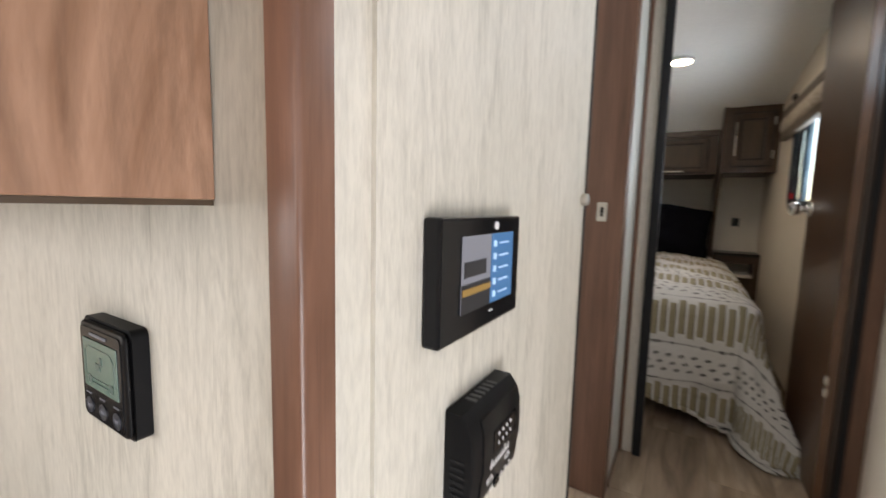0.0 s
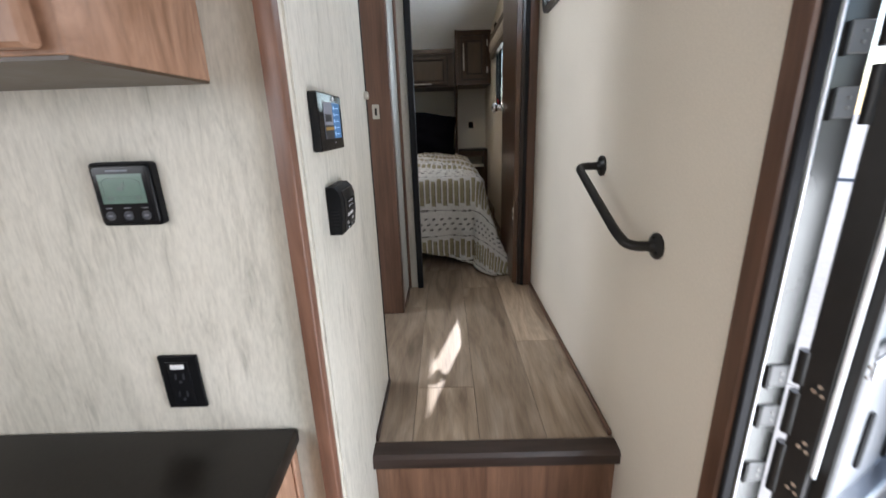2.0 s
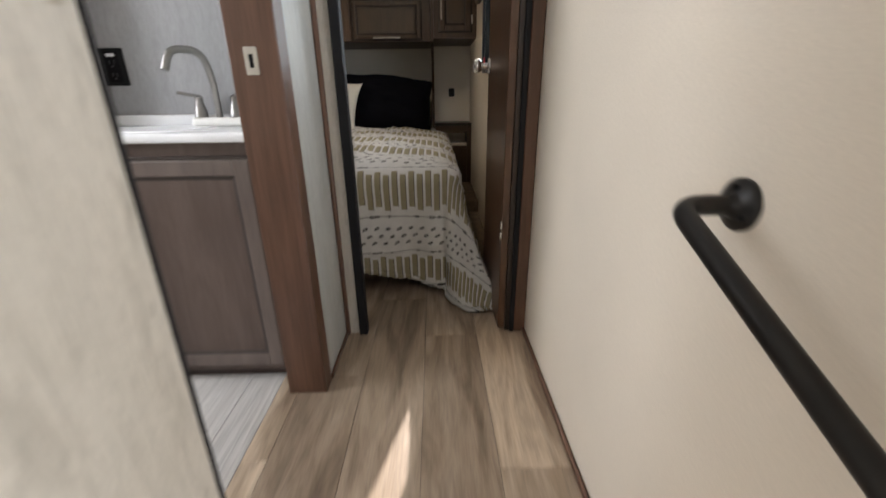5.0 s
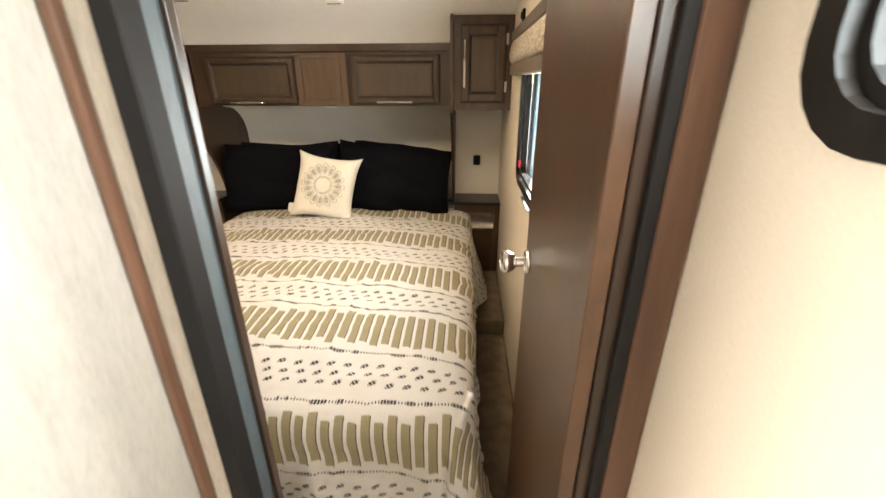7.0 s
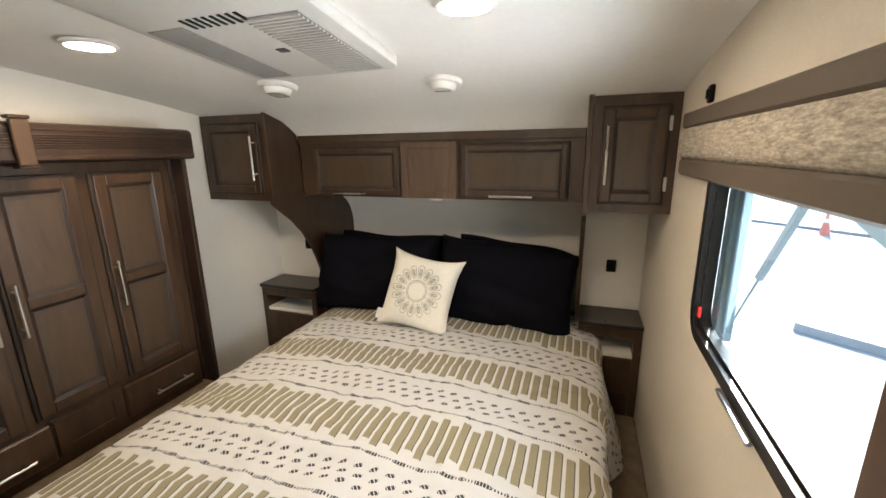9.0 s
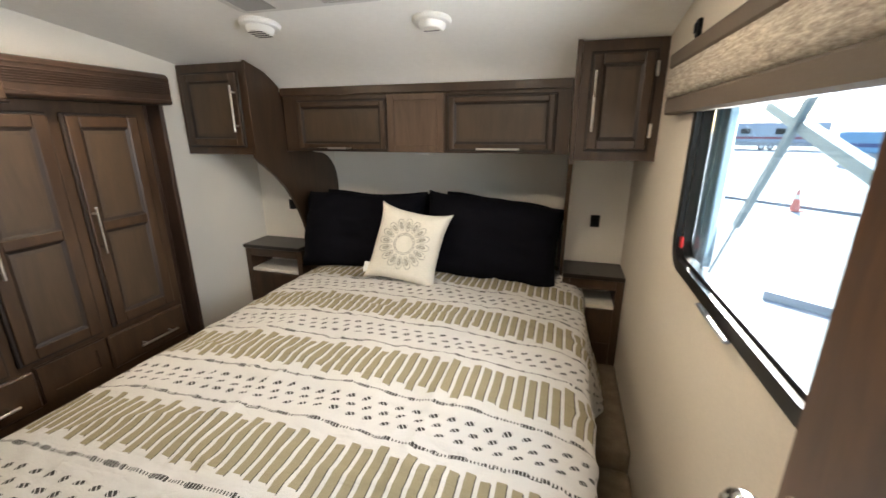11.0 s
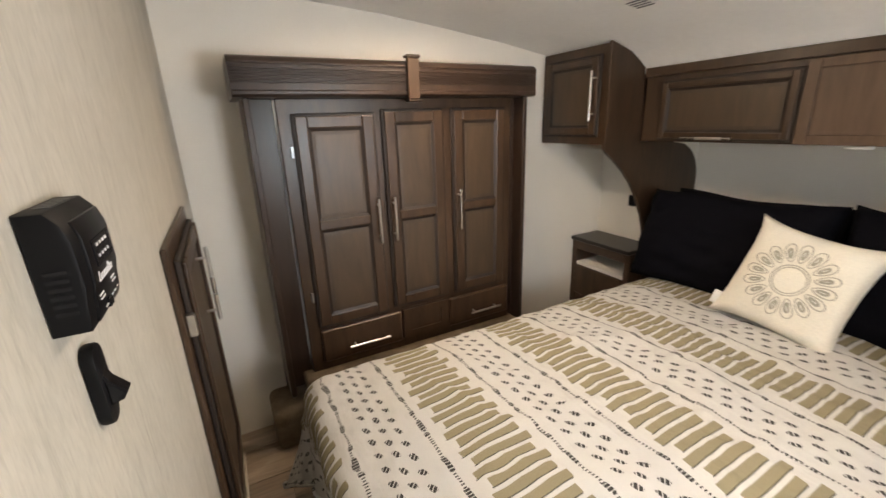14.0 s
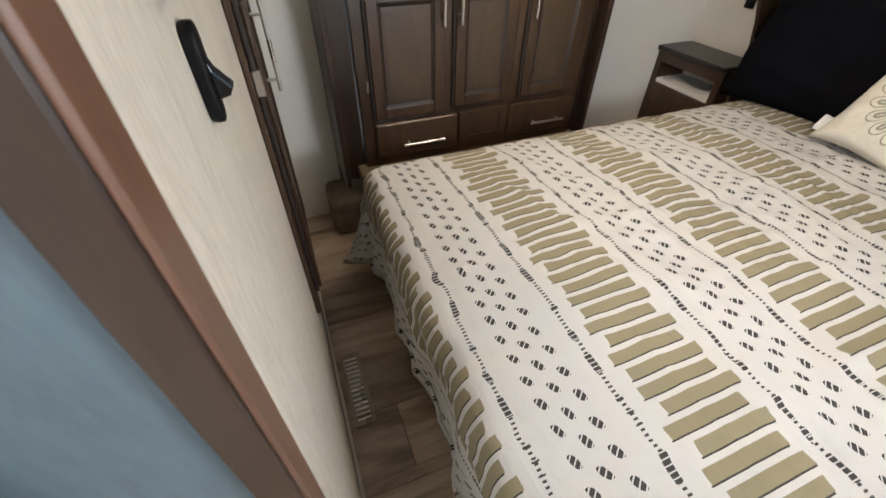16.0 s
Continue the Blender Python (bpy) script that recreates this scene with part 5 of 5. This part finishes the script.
    sol.thickness, sol.offset = 0.005, -1.0
    he = part("hem", hem_bm, M_SPREAD, ob, "stitched double hem", smooth=180)
    sol = he.modifiers.new("thickness", 'SOLIDIFY')
    sol.thickness, sol.offset = 0.009, -1.0
    return tagged(ob, "cream cotton bedspread printed with olive bars and black dashes", "bedspread")

bedspread()

def pillow_mesh(w, h, t, m, seed, pinch=0.10, n=30):
    bm = bmesh.new()
    rows = {}
    for side in (1, -1):
        for j in range(n + 1):
            for i in range(n + 1):
                a, b = 2 * i / n - 1, 2 * j / n - 1
                rim = i in (0, n) or j in (0, n)
                if rim and side < 0:
                    rows[side, i, j] = rows[1, i, j]
                    continue
                x = a * w / 2 * (1 - pinch * (1 - abs(b) ** 2.5) * abs(a) ** 3)
                z = b * h / 2 * (1 - pinch * (1 - abs(a) ** 2.5) * abs(b) ** 3)
                puff = ((1 - a ** 4) * (1 - b ** 4)) ** 0.5 * (1 - 0.25 * (a * a + b * b) / 2)
                y = side * t / 2 * puff
                y += 0.10 * t * puff * noise.noise(Vector((a * 2.5, b * 2.5, seed + side)))
                y += 0.03 * t * noise.noise(Vector((a * 7, b * 7, seed)))
                rows[side, i, j] = bm.verts.new((x, y, z))
    for side in (1, -1):
        for j in range(n):
            for i in range(n):
                q = [rows[side, i, j], rows[side, i + 1, j], rows[side, i + 1, j + 1], rows[side, i, j + 1]]
                bm.faces.new(q if side < 0 else q[::-1])
    bm.transform(m)
    return bm

def puff_pillow(x, y, z, w, h, t, lean, roll, seed, label, slump=0.0):
    """A plump pillow with soft corners; slump lowers its outer top corner."""
    p = thing("pillow", (x, y, 0.66), label, "pillow", "navy pillows")
    bm = pillow_mesh(w, h, t, Matrix.Identity(4), seed, 0.11, 34)
    for v in bm.verts:
        a, b = v.co.x / (w / 2), v.co.z / (h / 2)
        v.co.z -= slump * h * max(0, b) * max(0, a if x > 0 else -a) ** 1.6
        soft = (abs(a) * abs(b)) ** 3
        v.co.x *= 1 - 0.05 * soft
        v.co.z *= 1 - 0.05 * soft
        v.co.z += 0.007 * math.sin(a * 5.0 + seed) * max(0, b) ** 2
        v.co.y += 0.012 * noise.noise(Vector((a * 1.7 + b * 4.0, b * 1.3 - a, seed + 0.5)))
    bm.transform(pose(x, y, z, lean, roll, 0))
    part("cushion", bm, M_NAVY, p, smooth=180)

puff_pillow(-0.415, 4.86, 0.822, 0.76, 0.44, 0.22, -16, 0.0, 5, "large navy black pillow standing behind another")
puff_pillow(0.300, 4.86, 0.824, 0.66, 0.44, 0.22, -16, 3.0, 11, "large navy black pillow standing behind another", 0.12)
puff_pillow(-0.415, 4.665, 0.842, 0.76, 0.46, 0.25, -20, -1.0, 3, "large navy black pillow leaning on the one behind")
puff_pillow(0.290, 4.665, 0.842, 0.74, 0.47, 0.25, -20, 3.0, 8, "large navy black pillow leaning on the one behind", 0.08)

# cream cushion with a stitched flower
M_CREAMCLOTH = woven("cream_cushion_cloth", (0.74, 0.70, 0.60), 0.10, 380, 0.9, 0.4)
M_STITCH = plain("grey_stitching", (0.36, 0.34, 0.28), 0.9)
cus = thing("throw_cushion", (-0.06, 4.45, 0.68), "cream cushion embroidered with a grey daisy flower", "cushion")
cm = pose(-0.060, 4.435, 0.845, -26, 8, 0)
cb = part("cushion", pillow_mesh(0.365, 0.385, 0.13, cm, 21, 0.15), M_CREAMCLOTH, cus, smooth=180)
def face_y(x, z):
    a, b = x / 0.1825, z / 0.1925
    puff = ((1 - a ** 4) * (1 - b ** 4)) ** 0.5 * (1 - 0.25 * (a * a + b * b) / 2)
    return -0.065 * puff + 0.013 * puff * noise.noise(Vector((a * 2.5, b * 2.5, 20))) + 0.0039 * noise.noise(Vector((a * 7, b * 7, 21))) - 0.0012
def stitched(pts, r=0.0016):
    bm = tube([(x, face_y(x, z), z) for x, z in pts], r, 6)
    bm.transform(cm)
    part("stitching", bm, M_STITCH, cb)
for r in (0.043, 0.050):
    stitched([(r * math.cos(radians(a)), r * math.sin(radians(a))) for a in range(0, 361, 12)])
for k in range(16):
    a = 2 * math.pi * k / 16
    def pet(w, l0, l1):
        pts = []
        for q in range(17):
            f = 2 * math.pi * q / 16
            rr, tt = (l0 + l1) / 2 - (l1 - l0) / 2 * math.cos(f), w * math.sin(f) * (1.0 - 0.35 * math.cos(f))
            pts.append((rr * math.cos(a) - tt * math.sin(a), rr * math.sin(a) + tt * math.cos(a)))
        return pts
    stitched(pet(0.0140, 0.060, 0.120))
    stitched(pet(0.0045, 0.072, 0.102), 0.0034)
bm = box((-0.190, -0.006, -0.165), (-0.160, 0.004, -0.115), 0.004)
bm.transform(cm)
part("label", bm, M_PAPER, cus, "white cloth tag")

# ---- entry door, outside its opening ----
enter(False)
YJ = 0.795
fr = thing("door_frame_entry", (1.03, 0.83, ZL), "walnut trim and aluminium frame of the entry door", "door frame", kind="structure")
part("casing", box((0.986, 0.806, ZL + 0.002), (0.9995, 0.850, 1.50), 0.004), M_TRIM, fr, "walnut casing")
part("seal", box((0.990, YJ, ZL + 0.002), (1.006, 0.8055, 1.47), 0.002), M_RUBBER, fr, "black seal")
part("jamb", box((1.0065, YJ, ZL + 0.002), (1.0545, 0.8445, 1.47), 0.002), plain("polished_grey_aluminium", (0.115, 0.116, 0.112), 0.26, 0.7, spread=0.06), fr, "grey aluminium jamb")
part("bead", box((1.0065, YJ - 0.004, ZL + 0.002), (1.010, YJ - 0.0002, 1.47), 0.001), M_ALU, fr, "thin bright edge")
part("casing", box((0.985, 0.02, ZL + 0.002), (0.9995, 0.048, 1.50), 0.004), M_TRIM, fr, "walnut casing")
part("casing", box((0.9855, 0.02, 1.471), (0.9992, 0.8055, 1.50), 0.004), M_TRIM, fr, "walnut casing")
part("sill", box((0.99, 0.052, ZL - 0.0015), (1.10, 0.79, ZL + 0.014), 0.003), M_ALU, fr, "aluminium threshold")
M_HINGE = plain("satin_hinge_steel", (0.15, 0.15, 0.147), 0.45, 0.5)
for z in (-0.32, -0.24, -0.16, 0.325, 0.437, 0.510, 0.907, 0.982, 1.080):
    small = 0.7 if z < 0 else 1.0
    h = part("hinge", box((1.020, YJ - 0.0045, z - 0.019 * small), (1.050, YJ - 0.0003, z + 0.019 * small), 0.002), M_HINGE, fr, "riveted hinge plate")
    # raised black strip draws the shade along the plate's side
    part("shadow_gap", box((1.0160, YJ - 0.0055, z - 0.021 * small), (1.0196, YJ - 0.0004, z + 0.017 * small)), M_BLACKMETAL, h)
    for dz in (-0.006, 0.006):
        part("rivet", cyl((1.037, YJ - 0.0062, z + dz), (1.037, YJ - 0.0044, z + dz), 0.0024, 10), M_DARKNICKEL, h)
for z0, z1 in ((-0.36, -0.13), (0.30, 0.395), (0.415, 0.49), (0.505, 0.56), (0.88, 0.95), (0.97, 1.12)):
    part("hinge_barrel", cyl((1.058, YJ - 0.012, z0), (1.058, YJ - 0.012, z1), 0.008, 14), M_BLACKMETAL, fr, "black hinge barrel", smooth=40)
part("stay_wire", tube(bend([(1.004, YJ - 0.006, 0.215), (1.03, 0.775, 0.205), (1.11, 0.742, 0.222)], 0.02), 0.0022, 8), M_GREYPLASTIC, fr, "thin door stay wire")

LEAF = Matrix.Translation((1.078, 0.752, -0.44)) @ Matrix.Rotation(radians(31), 4, 'Z')
edoor = thing("entry_door", LEAF.translation, "outer entry door swung wide open, black edged", "door")
def lp(name, lo, hi, mat, bevel=0.003, label="", parent=None):
    bm = box(lo, hi, bevel)
    bm.transform(LEAF)
    return part(name, bm, mat, parent or edoor, label)
lp("leaf", (0.022, 0.002, 0.0), (0.60, 0.022, 1.84), M_RVWHITE)
edge = lp("edge_frame", (-0.004, -0.004, -0.01), (0.0215, 0.034, 1.85), M_BLACKMETAL, label="black edge channel")
lp("edge_frame", (0.6005, -0.004, -0.01), (0.615, 0.024, 1.85), M_BLACKMETAL, label="black edge channel")
lp("bottom_channel", (0.022, 0.000, -0.012), (0.60, 0.023, -0.0005), M_BLACKMETAL)
# added white strips imitate the sunlit bright line along the black edge
for z0, z1 in ((0.0, 0.72), (0.80, 1.28), (1.33, 1.84)):
    lp("lip", (-0.004, -0.0100, z0), (0.004, -0.0042, z1), M_RVWHITE, 0.001, "white strip added for the bright line beside the edge", edge)
lp("sticker", (-0.0055, 0.004, 0.49), (-0.0042, 0.020, 0.57), plain("pale_sticker", (0.45, 0.46, 0.46), 0.5), 0.0, "pale maker's sticker", edge)
for z in (0.10, 0.19, 0.76, 0.84, 0.94, 1.34, 1.44):
    for dy, dz in ((0.006, 0.0), (0.016, 0.004), (0.010, 0.014)):
        bm = cyl((-0.0040, dy, z + dz), (-0.0072, dy, z + dz), 0.0034, 10)
        bm.transform(LEAF)
        part("rivet", bm, M_CHROME, edge)
SCR = Matrix.Translation((1.102, 0.738, -0.39)) @ Matrix.Rotation(radians(27.5), 4, 'Z')
W, HT = 0.50, 1.76
sdoor = thing("screen_door", SCR.translation, "black-framed screen door with mesh top and grey latch panel", "door")
def sp(name, lo, hi, mat, bevel=0.003, label="", parent=None):
    bm = box(lo, hi, bevel)
    bm.transform(SCR)
    return part(name, bm, mat, parent or sdoor, label)
Z0, Z1, Z2 = 0.145, 0.640, 0.915
for lo, hi in (((0, 0, 0), (0.024, 0.026, HT)), ((W - 0.024, 0, 0), (W, 0.026, HT)), ((0.0245, 0, HT - 0.03), (W - 0.0245, 0.026, HT))):
    sp("frame_rail", lo, hi, M_BLACKMETAL)
# chrome strip stands in for the highlight running down the black frame
sp("inner_lip", (0.0245, 0.002, 0.0), (0.030, 0.010, HT - 0.0305), M_CHROME, 0.001)
sp("frame_rail", (0.0305, 0, Z0 - 0.010), (W - 0.0245, 0.024, Z0 + 0.022), M_BLACKMETAL)
sp("kick_plate", (0.0305, 0.004, 0.0), (W - 0.0245, 0.020, Z0 - 0.0105), plain("cream_kick_plate", (0.46, 0.45, 0.41), 0.45), 0.002, "cream kick plate")
sp("lower_panel", (0.0305, 0.010, Z0 + 0.0225), (W - 0.0245, 0.014, Z1 - 0.0005), plain("grey_lower_panel", (0.13, 0.13, 0.125), 0.5), 0.0, "grey lower panel")
bar = sp("push_bar", (0.0305, -0.018, Z1), (W - 0.0245, 0.012, Z1 + 0.020), M_ALU, label="aluminium push bar")
sp("sticker", (0.24, -0.0192, Z1 + 0.003), (0.36, -0.0182, Z1 + 0.017), plain("yellow_sticker", (0.62, 0.60, 0.12), 0.5), 0.0, "yellow sticker", bar)
lat = sp("latch_panel", (0.0305, 0.008, Z1 + 0.0205), (W - 0.0245, 0.014, Z2 - 0.0005), plain("grey_latch_panel", (0.17, 0.175, 0.18), 0.45), 0.0, "grey slider panel")
sp("grip", (0.110, 0.001, Z1 + 0.075), (0.124, 0.0078, Z1 + 0.185), M_BLACK, 0.003, "black finger grip", lat)
sp("grip", (0.245, 0.001, Z1 + 0.035), (0.262, 0.0078, Z1 + 0.085), M_BLACK, 0.003, "black finger grip", lat)
sp("keeper", (0.375, -0.004, Z1 + 0.030), (0.400, 0.0078, Z1 + 0.215), plain("white_keeper", (0.6, 0.6, 0.58), 0.4), 0.004, "white latch slide", lat)
sp("latch", (0.405, -0.026, Z1 + 0.035), (0.470, 0.0078, Z1 + 0.190), M_GREYPLASTIC, 0.010, "grey door latch", lat)
sp("latch_lever", (0.355, -0.048, Z1 + 0.060), (0.450, -0.0265, Z1 + 0.082), M_ALU, 0.006, "metal lever", lat)
sp("latch_lever", (0.380, -0.040, Z1 + 0.105), (0.440, -0.0265, Z1 + 0.125), M_BLACK, 0.006, "black lever", lat)
sp("sticker", (0.428, -0.0275, Z1 + 0.150), (0.450, -0.0262, Z1 + 0.165), plain("red_sticker", (0.6, 0.03, 0.02), 0.5), 0.0, "red sticker", lat)
sp("cross_bar", (0.0305, -0.006, Z2), (W - 0.0245, 0.020, Z2 + 0.034), M_ALU, label="aluminium cross bar")
sp("cross_bar", (0.0305, 0.000, Z2 + 0.0345), (W - 0.0245, 0.018, Z2 + 0.050), M_BLACKMETAL)
M_MESH = Nodes("insect_mesh")
mo = M_MESH.t.nodes["Material Output"]
M_MESH.t.links.new(M_MESH.add("MixShader", 0, i0=0.62, i1=M_MESH.add("BsdfTransparent", Color=(1, 1, 1, 1)), i2=M_MESH.add("BsdfDiffuse", Color=(0.20, 0.225, 0.24, 1))), mo.inputs[0])
sp("mesh_panel", (0.0305, 0.010, Z2 + 0.0505), (W - 0.0245, 0.0105, HT - 0.0305), M_MESH.m, 0.0, "blue-grey insect mesh")
for z in (0.10, 0.21, 0.66, 0.93, 1.34, 1.52):
    for dx, dz in ((0.010, 0.0), (0.010, 0.017)):
        bm = cyl((dx, -0.003, z + dz), (dx, 0.0, z + dz), 0.0036, 10)
        bm.transform(SCR)
        part("rivet", bm, M_CHROME, sdoor)

# ---- outside ----
GZ = -1.32
bm = bmesh.new()
bmesh.ops.create_grid(bm, x_segments=4, y_segments=4, size=400, matrix=Matrix.Translation((0, 0, GZ)))
structure("ground", bm, M_CONCRETE, "pale sunlit concrete lot", "ground")
joint = plain("concrete_joint", (0.20, 0.19, 0.18), 0.9)
for turn, x, y in ((41, 2.204, 1.15), (41, 7.0, -0.9), (-49, 4.117, 2.437), (-49, 9.0, 8.0)):
    bm = box((-20, -0.006, 0), (20, 0.006, 0.002))
    bm.transform(pose(x, y, GZ, 0, 0, turn))
    structure("trim", bm, joint, "saw-cut joint in the concrete", "joint")

def trailer(x, y, turn, skin, stripe, length=9.0, top=3.3, axle=-0.2, band=1.35, panes=(-0.3, 0.05, 0.32)):
    """A parked travel trailer."""
    m = pose(x, y, GZ, 0, 0, turn)
    t = thing("travel_trailer", (x, y, GZ), "white parked travel trailer with a dark skirt", "trailer", "parked trailers")
    def p(name, lo, hi, mat, bevel=0.02, label="", parent=None):
        bm = box(lo, hi, bevel)
        bm.transform(m)
        return part(name, bm, mat, parent or t, label)
    p("body", (-length / 2, 0, 0.95), (length / 2, 2.5, top), skin, 0.08)
    p("skirt", (-length / 2 + 0.05, 0.02, 0.50), (length / 2 - 0.05, 2.48, 0.949), M_RVGREY, 0.02, "grey skirt")
    p("stripe", (-length / 2 + 0.1, -0.006, band), (length / 2 - 0.1, -0.001, band + 0.27), stripe, 0.0)
    for k in panes:
        w = p("window", (k * length - 0.5, -0.02, 1.9), (k * length + 0.5, -0.002, 2.6), M_BLACKMETAL, 0.03)
        p("pane", (k * length - 0.46, -0.026, 1.94), (k * length + 0.46, -0.0205, 2.56), M_SMOKE, 0.0, "", w)
    p("door", (length * 0.16 - 0.35, -0.012, 1.0), (length * 0.16 + 0.35, -0.001, 2.9), skin, 0.02)
    for k in (-0.9, 0.0):
        bm = cyl(m @ Vector((k + axle, 0.03, 0.36)), m @ Vector((k + axle, 0.26, 0.36)), 0.36, 28, bevel=0.03)
        w = part("wheel", bm, M_RUBBER, t, "black tyre", smooth=40)
        part("rim", cyl(m @ Vector((k + axle, 0.02, 0.36)), m @ Vector((k + axle, 0.03, 0.36)), 0.2, 20), M_ALU, w)
    return t

trailer(6.72, 4.1, -111, M_RVWHITE, plain("blue_stripe", (0.06, 0.13, 0.30), 0.4), 6.0, 3.3, 1.9, 2.75)
trailer(25.0, 64.0, -22, plain("grey_blue_trailer_skin", (0.24, 0.28, 0.34), 0.35), plain("maroon_stripe", (0.18, 0.03, 0.05), 0.4), 10)
trailer(21.5, 38.5, -28, plain("teal_trailer_skin", (0.10, 0.22, 0.34), 0.35), plain("navy_stripe", (0.03, 0.05, 0.14), 0.4), 5.0, 2.4, 1.2, 1.35, ())
arm = thing("awning_arm", (1.0, 4.73, 0.6), "grey diagonal awning arm outside the bedroom window", "awning arm")
part("strut", tube([(1.35, 4.46, 0.975), (1.35, 3.76, 1.92)], 0.016, 4), M_SASH, arm)
part("rod", tube([(1.35, 4.735, 0.60), (1.35, 4.46, 0.975)], 0.005, 8), M_SASH, arm, "thin lower rod")
part("brace", tube([(1.372, 4.42, 1.462), (1.372, 3.50, 1.187)], 0.026, 4), M_SASH, arm, "flat cross brace")
part("pivot", cyl((1.34, 4.16, 1.384), (1.40, 4.16, 1.384), 0.012, 12), M_SASH, arm)
part("foot", tube([(0.999, 4.735, 0.60), (1.352, 4.735, 0.60)], 0.012, 8), M_SASH, arm)
CX, CY = 8.13, 18.8
cone = thing("traffic_cone", (CX, CY, GZ), "orange-red traffic cone on the concrete", "traffic cone")
M_CONE = plain("orange_red_plastic", (0.60, 0.16, 0.11), 0.5)
body = part("cone", cyl((CX, CY, GZ + 0.03), (CX, CY, GZ + 0.72), 0.15, 24, 0.03), M_CONE, cone, smooth=50)
part("band", cyl((CX, CY, GZ + 0.42), (CX, CY, GZ + 0.54), 0.088, 24, 0.066), M_PAPER, body, "white reflective band", smooth=50)
part("base", box((CX - 0.2, CY - 0.2, GZ + 0.001), (CX + 0.2, CY + 0.2, GZ + 0.03), 0.008), M_CONE, cone)
stop = thing("parking_block", (4.70, 9.38, GZ), "grey concrete parking block lying on the lot", "parking block")
bm = prism([(-0.11, 0.0), (0.11, 0.0), (0.075, 0.13), (-0.075, 0.13)], 0, -0.95, 0.95, 0.01)
bm.transform(pose(4.70, 9.38, GZ + 0.001, 0, 0, -39))
part("block", bm, M_RVGREY, stop)
kerb = bm = box((-14, -0.08, 0), (14, 0.08, 0.10), 0.01)
bm.transform(pose(7.2, 20.9, GZ + 0.001, 0, 0, -46))
structure("trim", kerb, M_RVGREY, "low grey kerb across the lot", "kerb")

# ---- floor planks ----
PL = {}
def plank_mesh(w, l, mat, along):
    key = (round(w, 3), round(l, 3), mat.name)
    if key not in PL:
        bm = box((0.0006, 0.0006, -0.0035), (w - 0.0006, l - 0.0006, 0.0), 0.0008) if along == 1 else box((0.0006, 0.0006, -0.0035), (l - 0.0006, w - 0.0006, 0.0), 0.0008)
        me = bpy.data.meshes.new("plank")
        bm.to_mesh(me)
        bm.free()
        me.materials.append(mat)
        PL[key] = me
    return PL[key]

def plank(parent, x, y, w, l, z, mat, along=1):
    ob = new("plank", plank_mesh(w, l, mat, along))
    ob.parent = parent
    ob.location = (x, y, z)

def lay(parent, x0, x1, y0, y1, z, mat, w, seams, skip=None):
    """Planks along y; seams gives each column's first joint."""
    x, k = x0, 0
    while x < x1 - 0.01:
        ww = min(w[k % len(w)], x1 - x)
        y, l = y0, seams[k % len(seams)]
        while y < y1 - 0.01:
            ll = min(l, y1 - y)
            if not (skip and skip(x, y)):
                plank(parent, x, y, ww, ll, z, mat)
            y, l = y + ll, 1.22
        x += ww
        k += 1

lay(floor_up, 0.140, 1.0, 1.225, 5.0, 0.0, M_PLANK, (0.068, 0.20, 0.20, 0.20, 0.192), (0.62, 0.95, 0.265, 1.185, 0.575))
lay(floor_up, 0.008, 0.140, 2.512, 3.1, 0.0, M_PLANK, (0.132,), (0.62,))
lay(floor_up, -1.46, 0.008, 2.512, 5.0, 0.0, M_PLANK, (0.208, 0.20), (0.28, 0.52, 0.18, 0.44), lambda x, y: y > 3.1)
lay(floor_up, -1.40, 0.140, 0.93, 2.454, 0.0, M_BATHPLANK, (0.208, 0.20), (0.38, 0.22, 0.51))
lay(floor_low, -2.0, 1.0, -2.6, 1.19, ZL, M_PLANK, (0.20,), (0.55, 0.30, 0.42, 0.15))
